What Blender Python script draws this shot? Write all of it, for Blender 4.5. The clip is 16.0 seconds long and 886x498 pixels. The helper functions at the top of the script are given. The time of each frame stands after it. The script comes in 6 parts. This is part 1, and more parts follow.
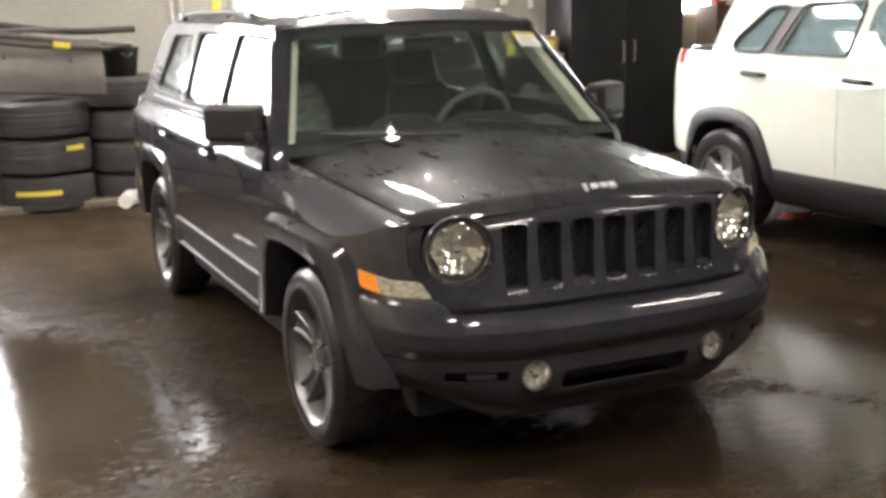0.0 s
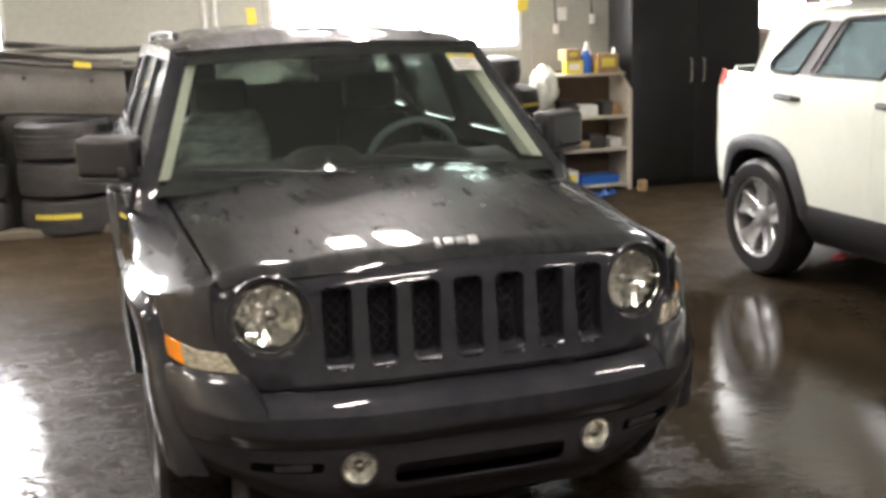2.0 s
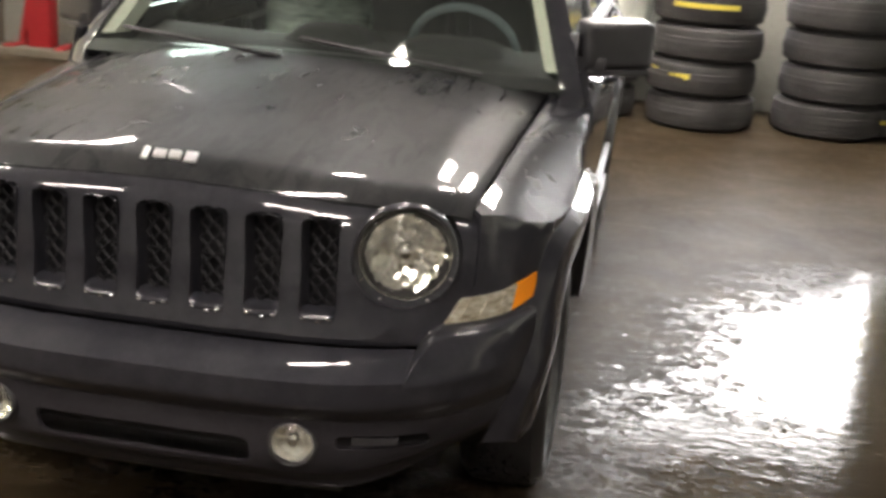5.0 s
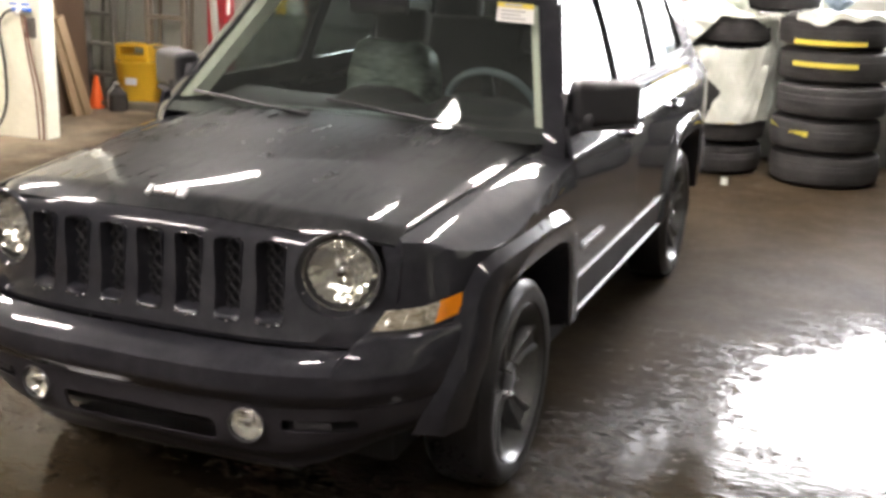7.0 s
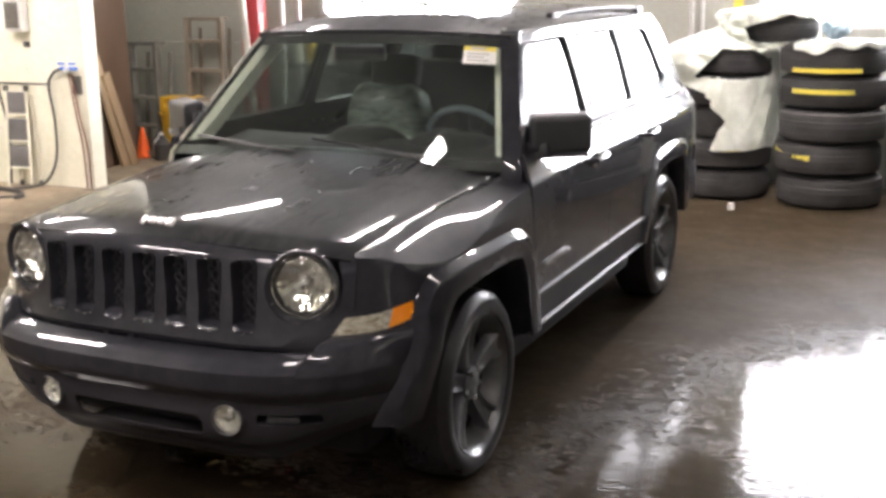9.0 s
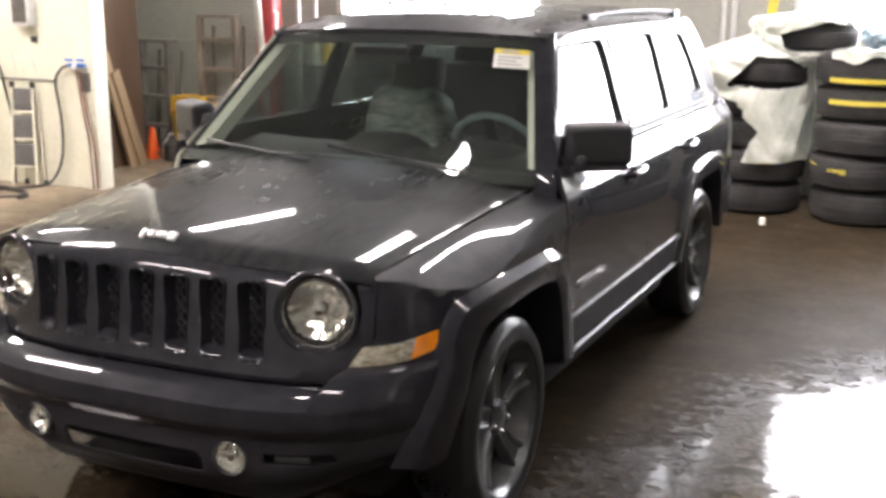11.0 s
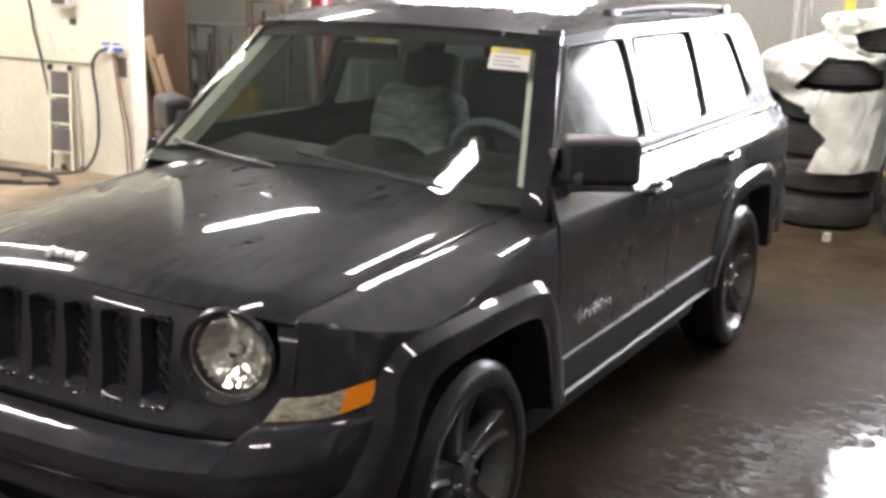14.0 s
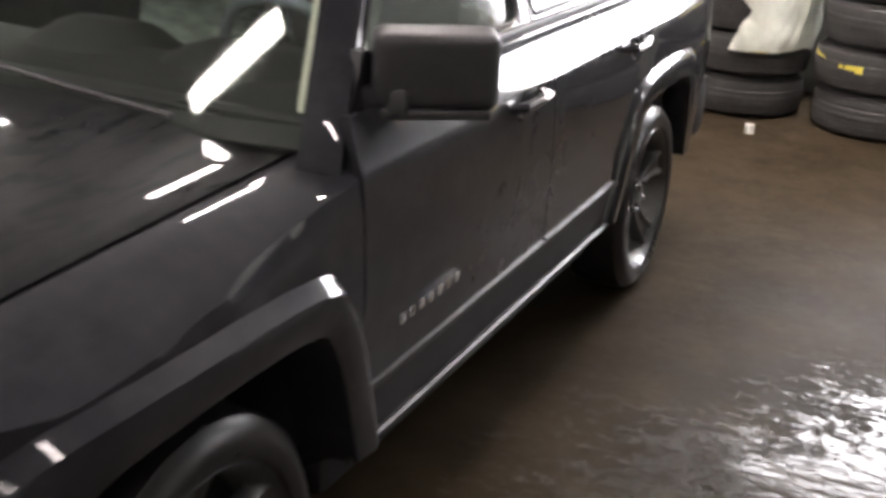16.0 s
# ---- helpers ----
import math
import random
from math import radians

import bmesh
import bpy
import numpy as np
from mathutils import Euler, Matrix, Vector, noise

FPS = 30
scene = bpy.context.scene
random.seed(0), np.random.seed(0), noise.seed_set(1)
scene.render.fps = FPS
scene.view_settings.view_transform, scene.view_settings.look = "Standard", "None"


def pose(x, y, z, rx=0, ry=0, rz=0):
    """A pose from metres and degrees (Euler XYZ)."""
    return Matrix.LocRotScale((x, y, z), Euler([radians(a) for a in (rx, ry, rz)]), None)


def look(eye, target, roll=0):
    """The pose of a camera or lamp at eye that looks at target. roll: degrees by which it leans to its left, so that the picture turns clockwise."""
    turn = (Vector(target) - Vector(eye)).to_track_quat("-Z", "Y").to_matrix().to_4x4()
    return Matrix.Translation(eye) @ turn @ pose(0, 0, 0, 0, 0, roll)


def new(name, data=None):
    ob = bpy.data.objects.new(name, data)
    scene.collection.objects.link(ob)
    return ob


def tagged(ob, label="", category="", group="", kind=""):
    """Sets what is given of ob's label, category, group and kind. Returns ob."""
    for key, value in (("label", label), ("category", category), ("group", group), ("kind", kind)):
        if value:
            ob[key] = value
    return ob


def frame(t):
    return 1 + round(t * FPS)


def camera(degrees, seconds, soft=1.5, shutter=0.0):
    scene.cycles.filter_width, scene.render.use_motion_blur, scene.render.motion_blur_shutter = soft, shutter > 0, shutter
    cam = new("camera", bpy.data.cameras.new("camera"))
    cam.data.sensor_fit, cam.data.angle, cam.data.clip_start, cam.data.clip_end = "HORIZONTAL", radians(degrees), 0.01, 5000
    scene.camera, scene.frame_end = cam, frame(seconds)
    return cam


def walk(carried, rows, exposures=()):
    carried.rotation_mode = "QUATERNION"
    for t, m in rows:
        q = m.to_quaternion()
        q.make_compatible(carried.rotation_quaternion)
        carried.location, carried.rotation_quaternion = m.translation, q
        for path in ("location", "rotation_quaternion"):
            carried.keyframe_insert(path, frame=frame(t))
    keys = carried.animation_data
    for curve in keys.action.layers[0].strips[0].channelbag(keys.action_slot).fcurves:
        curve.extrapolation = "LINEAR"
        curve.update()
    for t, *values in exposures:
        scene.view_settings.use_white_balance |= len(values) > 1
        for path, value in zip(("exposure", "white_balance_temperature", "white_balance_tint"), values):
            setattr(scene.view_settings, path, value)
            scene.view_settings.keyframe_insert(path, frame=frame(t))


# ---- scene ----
cam = camera(42.0, 16.0, soft=3.5, shutter=0.5)
PATH = [
    (0, (-2.103, -3.061, 1.639), (-1.288, -1.285, 1.214), -1.3),
    (0.5, (-1.95, -3.148, 1.66), (-1.174, -1.348, 1.261), -1.9),
    (1, (-1.587, -3.196, 1.654), (-0.897, -1.357, 1.28), -0.8),
    (1.5, (-1.32, -3.036, 1.632), (-0.685, -1.179, 1.249), -2.3),
    (2, (-0.99, -2.823, 1.629), (-0.409, -0.951, 1.234), -1.7),
    (2.5, (-0.618, -2.707, 1.6), (-0.158, -0.824, 1.106), -1.6),
    (3, (-0.23, -2.491, 1.571), (0.136, -0.605, 1.016), -2.8),
    (3.5, (0.079, -2.231, 1.558), (0.372, -0.338, 0.984), -1.0),
    (6, (1.528, -2.095, 1.678), (0.863, -0.309, 1.073), 1.5),
    (6.5, (1.699, -2.232, 1.698), (0.987, -0.443, 1.157), -0.1),
    (7, (1.863, -2.409, 1.718), (1.16, -0.613, 1.191), 1.7),
    (7.5, (2.007, -2.493, 1.734), (1.28, -0.691, 1.258), 0.5),
    (8, (2.237, -2.596, 1.737), (1.468, -0.811, 1.265), 0.4),
    (8.5, (2.348, -2.678, 1.759), (1.528, -0.919, 1.277), -0.3),
    (9, (2.361, -2.7, 1.756), (1.546, -0.932, 1.298), -0.8),
    (11.5, (2.138, -2.198, 1.73), (1.285, -0.446, 1.276), 0.9),
    (12, (2.182, -1.971, 1.737), (1.235, -0.272, 1.272), 1.4),
    (12.5, (2.25, -1.847, 1.744), (1.247, -0.182, 1.271), 2.2),
    (13, (2.243, -1.818, 1.736), (1.24, -0.156, 1.253), 1.7),
    (13.5, (2.242, -1.806, 1.742), (1.251, -0.133, 1.272), 1.0),
    (14, (2.249, -1.774, 1.74), (1.287, -0.086, 1.264), 1.2),
    (14.5, (2.228, -1.672, 1.719), (1.223, -0.043, 1.139), 1.6),
    (15, (2.115, -1.44, 1.691), (1.168, 0.199, 1.045), 1.1),
    (15.5, (1.959, -1.041, 1.697), (1.16, 0.665, 1.025), 3.0),
    (16, (1.847, -0.411, 1.623), (1.068, 1.29, 0.914), 2.7),
]
walk(cam, [(t, look(eye, target, roll)) for t, eye, target, roll in PATH],
     [(0, 1.31, 6470, 11), (2.5, 1.22, 6440, 11), (3, 1.18, 6470, 11), (3.5, 1.51, 6540, 11), (6, 1.53, 6540, 11), (7, 1.49, 6360, 13), (9, 1.40, 6260, 15), (11.5, 1.31, 6210, 15), (14, 1.28, 6160, 15), (16, 1.20, 6360, 15)])

# ---- world and light ----
world = bpy.data.worlds.new("world")
scene.world = world
world.use_nodes = True
world.node_tree.nodes["Background"].inputs[0].default_value = (0.75, 0.82, 0.9, 1)
world.node_tree.nodes["Background"].inputs[1].default_value = 0.6


# ---- materials ----
class Mat:
    """A node material with a Principled shader and small helpers to wire it."""

    def __init__(self, name, color=(0.5, 0.5, 0.5), rough=0.5, metal=0.0, **more):
        self.m = bpy.data.materials.new(name)
        self.m.use_nodes = True
        self.t = self.m.node_tree
        self.b = self.t.nodes["Principled BSDF"]
        self.out = self.t.nodes["Material Output"]
        self.b.inputs["Base Color"].default_value = (*color, 1)
        self.b.inputs["Roughness"].default_value = rough
        self.b.inputs["Metallic"].default_value = metal
        for key, value in more.items():
            self.b.inputs[key.replace("_", " ")].default_value = value
        self.at = self.node("ShaderNodeTexCoord").outputs["Object"]

    def node(self, kind, **values):
        n = self.t.nodes.new(kind)
        for key, value in values.items():
            n.inputs[key.replace("_", " ")].default_value = value
        return n

    def link(self, a, b):
        self.t.links.new(a, b)

    def noise(self, scale, detail=4, rough=0.55, stretch=None):
        n = self.node("ShaderNodeTexNoise", Scale=scale, Detail=detail, Roughness=rough)
        src = self.at
        if stretch:
            mp = self.node("ShaderNodeMapping")
            mp.inputs["Scale"].default_value = stretch
            self.link(src, mp.inputs["Vector"])
            src = mp.outputs["Vector"]
        self.link(src, n.inputs["Vector"])
        return n.outputs["Fac"]

    def node_scaled(self, src, by):
        n = self.node("ShaderNodeMath")
        n.operation, n.inputs[1].default_value = "MULTIPLY", by
        self.link(src, n.inputs[0])
        return n.outputs[0]

    def math(self, op, a, b=0.0):
        n = self.node("ShaderNodeMath")
        n.operation = op
        for socket, v in ((n.inputs[0], a), (n.inputs[1], b)):
            if isinstance(v, bpy.types.NodeSocket):
                self.link(v, socket)
            else:
                socket.default_value = v
        return n.outputs[0]

    def ramp(self, src, stops):
        n = self.node("ShaderNodeValToRGB")
        e = n.color_ramp.elements
        while len(e) < len(stops):
            e.new(0.5)
        for el, (pos, c) in zip(e, stops):
            el.position = pos
            el.color = (*c, 1) if isinstance(c, tuple) else (c, c, c, 1)
        self.link(src, n.inputs["Fac"])
        return n.outputs["Color"]

    def mix(self, fac, a, b, mode="MIX"):
        n = self.node("ShaderNodeMix")
        n.data_type, n.blend_type = "RGBA", mode
        for socket, v in ((n.inputs["Factor"], fac), (n.inputs[6], a), (n.inputs[7], b)):
            if isinstance(v, bpy.types.NodeSocket):
                self.link(v, socket)
            elif isinstance(v, tuple):
                socket.default_value = (*v, 1)
            else:
                socket.default_value = v
        return n.outputs[2]

    def set(self, name, src):
        self.link(src, self.b.inputs[name])

    def bump(self, src, strength=0.2, distance=0.01):
        n = self.node("ShaderNodeBump", Strength=strength, Distance=distance)
        self.link(src, n.inputs["Height"])
        self.link(n.outputs["Normal"], self.b.inputs["Normal"])


def varied(name, c1, c2, scale, rough=(0.5, 0.7), bump=0.0, fine=None, stretch=None, metal=0.0, **more):
    """A surface whose colour and gloss vary at two scales."""
    k = Mat(name, c1, rough[0], metal, **more)
    a = k.noise(scale, 5, stretch=stretch)
    b = k.noise(fine or scale * 9, 4, stretch=stretch)
    both = k.mix(0.4, a, b)
    k.set("Base Color", k.ramp(both, [(0.32, c1), (0.68, c2)]))
    k.set("Roughness", k.ramp(both, [(0.3, rough[0]), (0.7, rough[1])]))
    if bump:
        k.bump(b, bump, 0.004)
    return k.m


def car_paint(name, color, dirt, smear=0.0):
    k = Mat(name, color, 0.4, 0.0, Coat_Weight=1.0, Coat_Roughness=0.02)
    k.b.inputs["Specular IOR Level"].default_value = 0.06
    film = k.ramp(k.mix(0.5, k.noise(3.0, 6), k.noise(14, 6, 0.7)), [(0.42, 0.0), (0.75, 1.0)])
    if smear:
        n = k.node("ShaderNodeTexNoise", Scale=20.0, Detail=5, Roughness=0.62, Distortion=0.9)
        mp = k.node("ShaderNodeMapping")
        mp.inputs["Scale"].default_value = (1.0, 0.24, 1.0)
        mp.inputs["Rotation"].default_value = (0, 0, 0.32)
        k.link(k.at, mp.inputs["Vector"])
        k.link(mp.outputs["Vector"], n.inputs["Vector"])
        broad = k.ramp(k.noise(2.2, 3), [(0.40, 0.25), (0.58, 1.0)])
        marks = k.ramp(n.outputs["Fac"], [(0.40, 0.0), (0.54, 1.0)])
        film = k.mix(0.62, film, k.mix(broad, (0.45, 0.45, 0.45), marks))
    k.set("Base Color", k.mix(film, color, dirt))
    if smear:
        k.set("Coat Weight", k.ramp(film, [(0.0, 0.92), (0.8, 0.32)]))
    k.set("Coat Roughness", k.ramp(film, [(0.0, 0.012), (1.0, 0.030 + 0.12 * smear)]))
    return k.m


def pane_glass(name, tint, base=0.04, haze_amount=0.0, wet=False, sheen=0.01, haze=(0.55, 0.60, 0.56)):
    """A clear pane that reflects more at a low angle; a diffuse veil hazes it, wet beads and streaks it."""
    k = Mat(name)
    k.t.nodes.remove(k.b)
    lw = k.node("ShaderNodeLayerWeight", Blend=0.5)
    p = k.node("ShaderNodeMath")
    p.operation = "POWER"
    p.inputs[1].default_value = 5.0
    k.link(lw.outputs["Facing"], p.inputs[0])
    q = k.node("ShaderNodeMath")
    q.operation = "MULTIPLY_ADD"
    q.inputs[1].default_value, q.inputs[2].default_value = 1 - base, base
    k.link(p.outputs[0], q.inputs[0])
    clear = k.node("ShaderNodeBsdfTransparent")
    clear.inputs["Color"].default_value = (*tint, 1)
    gloss = k.node("ShaderNodeBsdfGlossy", Roughness=sheen)
    if wet:
        beads = k.mix(0.5, k.noise(55, 4, 0.6, (1, 1, 0.6)), k.noise(9, 5, 0.6))
        k.link(k.ramp(beads, [(0.42, 0.015), (0.62, 0.16)]), gloss.inputs["Roughness"])
        skin = k.node("ShaderNodeBump", Strength=0.35, Distance=0.002)
        k.link(beads, skin.inputs["Height"])
        k.link(skin.outputs["Normal"], gloss.inputs["Normal"])
    mx = k.node("ShaderNodeMixShader")
    k.link(q.outputs[0], mx.inputs[0])
    k.link(clear.outputs[0], mx.inputs[1])
    k.link(gloss.outputs[0], mx.inputs[2])
    last = mx.outputs[0]
    if haze_amount:
        veil = k.node("ShaderNodeBsdfDiffuse", Color=(*haze, 1))
        over = k.node("ShaderNodeMixShader")
        k.link(k.node_scaled(k.ramp(k.mix(0.5, k.noise(4, 5), k.noise(25, 4)), [(0.3, 0.8), (0.7, 1.15)]), haze_amount), over.inputs[0])
        k.link(last, over.inputs[1])
        k.link(veil.outputs[0], over.inputs[2])
        last = over.outputs[0]
    k.link(last, k.out.inputs["Surface"])
    return k.m


def glow(name, color, strength):
    k = Mat(name)
    e = k.node("ShaderNodeEmission", Color=(*color, 1), Strength=strength)
    k.link(e.outputs[0], k.out.inputs["Surface"])
    return k.m


PAINT = car_paint("dark_paint", (0.0172, 0.0172, 0.0212), (0.038, 0.0378, 0.0418))
HOOD_PAINT = car_paint("smeared_dark_paint", (0.004, 0.005, 0.0065), (0.030, 0.030, 0.0295), 0.17)
# roof film is coloured paler than the body to paint in spread window light
ROOF_PAINT = car_paint("wet_pale_sheen_roof_paint", (0.016, 0.016, 0.021), (0.075, 0.072, 0.074), 0.45)
WHITE_PAINT = car_paint("white_paint", (0.76, 0.80, 0.71), (0.70, 0.74, 0.65))
BLACK_PLASTIC = varied("black_plastic", (0.018, 0.0175, 0.019), (0.034, 0.033, 0.035), 30, (0.35, 0.5), 0.12, 300)
MIRROR_BLACK = varied("smooth_black_plastic", (0.016, 0.0155, 0.017), (0.028, 0.027, 0.029), 20, (0.36, 0.46))
CLADDING = varied("dark_cladding", (0.022, 0.0205, 0.0235), (0.040, 0.0375, 0.042), 12, (0.36, 0.5), 0.05, 120, Specular_IOR_Level=0.2)
GRILLE_BLACK = varied("grille_black", (0.010, 0.0095, 0.011), (0.018, 0.0175, 0.019), 20, (0.4, 0.55), Specular_IOR_Level=0.2)
GAP = Mat("gap_black", (0.013, 0.0125, 0.0135), 0.9).m
RUBBER = varied("tyre_rubber", (0.008, 0.008, 0.008), (0.020, 0.019, 0.018), 9, (0.4, 0.65), 0.3, 70, Specular_IOR_Level=0.05)
WET_RUBBER = varied("wet_tyre_rubber", (0.014, 0.0135, 0.0145), (0.030, 0.0285, 0.029), 4, (0.24, 0.36), 0.08, 60, Specular_IOR_Level=0.28)
ALLOY = varied("alloy", (0.10, 0.102, 0.105), (0.17, 0.172, 0.175), 25, (0.25, 0.38), metal=0.8)
SILVER = varied("silver_wheel", (0.36, 0.36, 0.36), (0.47, 0.47, 0.46), 25, (0.24, 0.36), metal=0.6)
BARREL = varied("rim_barrel_alloy", (0.09, 0.09, 0.085), (0.17, 0.17, 0.16), 20, (0.35, 0.5), metal=0.5)
CHROME = Mat("chrome", (0.85, 0.85, 0.86), 0.08, 1.0).m
BRIGHT = Mat("satin_chrome", (0.9, 0.9, 0.9), 0.28, 0.9).m
GLASS = pane_glass("window_glass", (0.86, 0.90, 0.86), 0.045, 0.011, sheen=0.03)
DARK_GLASS = pane_glass("tinted_glass", (0.30, 0.33, 0.32))
SIDE_GLASS = pane_glass("wet_side_glass", (0.50, 0.55, 0.54), 0.05, 0.10, wet=True)
LENS = pane_glass("lamp_lens", (0.92, 0.92, 0.9), 0.06)
AMBER = Mat("amber_lens", (0.9, 0.28, 0.01), 0.12, 0.0, Coat_Weight=1.0).m
CLEAR_LAMP = varied("clear_lamp", (0.20, 0.17, 0.10), (0.70, 0.66, 0.54), 34, (0.12, 0.2), 0.35, 60, metal=0.25, Coat_Weight=1.0, stretch=(1.0, 1.0, 3.0))
RED_LENS = Mat("red_lens", (0.6, 0.02, 0.02), 0.12, 0.0, Coat_Weight=1.0).m
REFLECTOR = varied("lamp_reflector", (0.80, 0.78, 0.70), (0.98, 0.97, 0.91), 26, (0.03, 0.09), 0.25, 60, metal=0.80)
SEAT = varied("seat_cloth", (0.02, 0.02, 0.021), (0.045, 0.045, 0.045), 40, (0.8, 0.95), 0.2, 300)
SEAT_FILM = varied("plastic_seat_film", (0.055, 0.075, 0.065), (0.30, 0.36, 0.32), 5, (0.12, 0.3), 0.5, 16, stretch=(1, 1, 4))
PALE_TRIM = varied("pale_trim", (0.52, 0.54, 0.45), (0.62, 0.63, 0.54), 20, (0.7, 0.85))
# the rim is dark; this paler colour paints in its bright upper highlight
WHEEL_RIM = Mat("highlit_steering_rim", (0.26, 0.31, 0.34), 0.18, 0.3, Coat_Weight=1.0, Coat_Roughness=0.08).m
DASH = varied("dashboard_black", (0.014, 0.014, 0.015), (0.028, 0.028, 0.028), 40, (0.6, 0.8), 0.2, 400, Specular_IOR_Level=0.15)


def wet_concrete():
    """Dark wet concrete: standing water in flat patches, a broken wet skin between them."""
    k = Mat("wet_concrete", (0.1, 0.08, 0.06), 0.3)
    big = k.noise(0.45, 6, 0.6)
    mid = k.noise(2.3, 8, 0.62)
    fine = k.noise(30, 6, 0.7)
    col = k.ramp(k.mix(0.5, big, mid), [(0.36, (0.013, 0.0085, 0.0040)), (0.5, (0.026, 0.0178, 0.0085)), (0.66, (0.056, 0.040, 0.021))])
    # drier and paler towards the back wall
    at = k.node("ShaderNodeSeparateXYZ")
    k.link(k.at, at.inputs[0])
    back = k.ramp(k.mix(0.35, k.math("MAXIMUM", k.node_scaled(at.outputs["Y"], 0.125), k.node_scaled(at.outputs["X"], -0.17)), k.noise(1.3, 6, 0.6)), [(0.42, 0.0), (0.62, 1.0)])
    dry = k.ramp(k.mix(0.25, k.node_scaled(at.outputs["X"], -0.17), k.noise(2.0, 6, 0.6)), [(0.64, 0.0), (0.76, 1.0)])
    pale = k.ramp(k.mix(0.5, mid, k.noise(6, 6, 0.65)), [(0.35, (0.024, 0.0175, 0.0105)), (0.65, (0.064, 0.049, 0.031))])
    k.set("Base Color", k.mix(back, k.mix(0.12, col, k.ramp(fine, [(0.3, 0.01), (0.7, 0.06)])), k.mix(dry, pale, k.ramp(mid, [(0.35, (0.16, 0.125, 0.085)), (0.65, (0.30, 0.25, 0.18))]))))
    # shallow hollows where water stands: one on each side of the car, a small one before it
    def hollow(x, y, rx, ry):
        u = k.math("DIVIDE", k.math("SUBTRACT", at.outputs["X"], x), rx)
        v = k.math("DIVIDE", k.math("SUBTRACT", at.outputs["Y"], y), ry)
        return k.math("SQRT", k.math("ADD", k.math("MULTIPLY", u, u), k.math("MULTIPLY", v, v)))

    deep = k.math("MINIMUM", k.math("MINIMUM", hollow(2.15, 1.90, 0.82, 1.12), hollow(1.70, 0.80, 0.68, 0.80)), k.math("MINIMUM", hollow(-2.0, 2.0, 0.85, 1.6), k.math("MINIMUM", hollow(-0.45, -0.05, 1.5, 0.8), hollow(0.85, 0.1, 0.55, 0.5))))
    level = k.ramp(k.node_scaled(deep, 0.4), [(0.08, 0.26), (0.28, 0.42), (0.37, 0.50), (0.62, 0.63), (0.80, 0.74)])
    rugged = k.mix(0.50, k.mix(0.60, k.noise(1.1, 5, 0.55), k.noise(9.0, 9, 0.74, (0.75, 1.3, 1))), k.noise(30, 9, 0.80, (0.7, 1.35, 1)))
    mask = k.mix(0.10, k.mix(0.40, rugged, level), back)
    wet = k.ramp(mask, [(0.450, 0.0), (0.482, 1.0)])
    k.set("Roughness", k.mix(wet, (0.095, 0.095, 0.095), k.ramp(k.mix(0.5, k.noise(3.2, 7, 0.65), k.noise(21, 6, 0.7)), [(0.35, 0.32), (0.65, 0.58)])))
    k.set("Specular IOR Level", k.ramp(wet, [(0.0, 0.15), (1.0, 0.035)]))
    ripple = k.mix(0.5, k.noise(7, 4, 0.5, (0.7, 1.5, 1)), k.noise(24, 3, 0.5, (0.7, 1.5, 1)))
    grit = k.mix(0.45, k.noise(75, 5, 0.65, (0.6, 1.5, 1)), k.noise(16, 8, 0.68, (0.55, 1.6, 1)))
    h = k.mix(wet, k.ramp(ripple, [(0.2, 0.25), (0.8, 0.46)]), k.ramp(grit, [(0.25, 0.35), (0.75, 0.58)]))
    k.bump(h, 0.5, 0.012)
    return k.m


FLOOR = wet_concrete()
WALL_GREY = varied("grey_green_wall_paint", (0.30, 0.30, 0.26), (0.40, 0.40, 0.35), 0.7, (0.5, 0.7), 0.1, 20)
# dark colour stands in for the unlit depth that the car's nose reflects
WALL_DARK = varied("unlit_depth_wall", (0.20, 0.20, 0.19), (0.30, 0.30, 0.285), 0.7, (0.5, 0.7), 0.1, 20)
WALL_WHITE = varied("dirty_white_wall_paint", (0.62, 0.605, 0.47), (0.8, 0.79, 0.66), 1.1, (0.5, 0.75), 0.1, 18)
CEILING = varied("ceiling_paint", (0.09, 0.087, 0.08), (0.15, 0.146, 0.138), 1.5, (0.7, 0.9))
DAYLIGHT = glow("daylight_pane", (1.0, 0.98, 0.97), 15.0)
TUBE_GLOW = glow("fluorescent_panel", (1.0, 0.905, 0.83), 54.0)
STEEL = varied("painted_steel", (0.5, 0.5, 0.48), (0.6, 0.6, 0.58), 6, (0.4, 0.6))


# ---- building helpers ----
def finish(bm, name, material, angle=35):
    me = bpy.data.meshes.new(name)
    bmesh.ops.remove_doubles(bm, verts=bm.verts, dist=1e-5)
    bmesh.ops.recalc_face_normals(bm, faces=bm.faces)
    for f in bm.faces:
        f.smooth = True
    bm.to_mesh(me)
    bm.free()
    me.set_sharp_from_angle(angle=radians(angle))
    for m in material if isinstance(material, (list, tuple)) else [material]:
        me.materials.append(m)
    return me


def part(name, bm, material, parent, label="", angle=35):
    ob = new(name, finish(bm, name, material, angle))
    ob.parent = parent
    if label:
        ob["label"] = label
    return ob


def thing(name, label, category, m=None, group="", kind=""):
    ob = tagged(new(name), label, category, group, kind)
    ob.empty_display_size = 0.1
    if m is not None:
        ob.matrix_basis = m
    return ob


def solo(name, bm, material, label, category="", m=None, group="", kind="", angle=35):
    """A thing that is one plain mesh."""
    ob = tagged(new(name, finish(bm, name, material, angle)), label, category, group, kind)
    if m is not None:
        ob.matrix_basis = m
    return ob


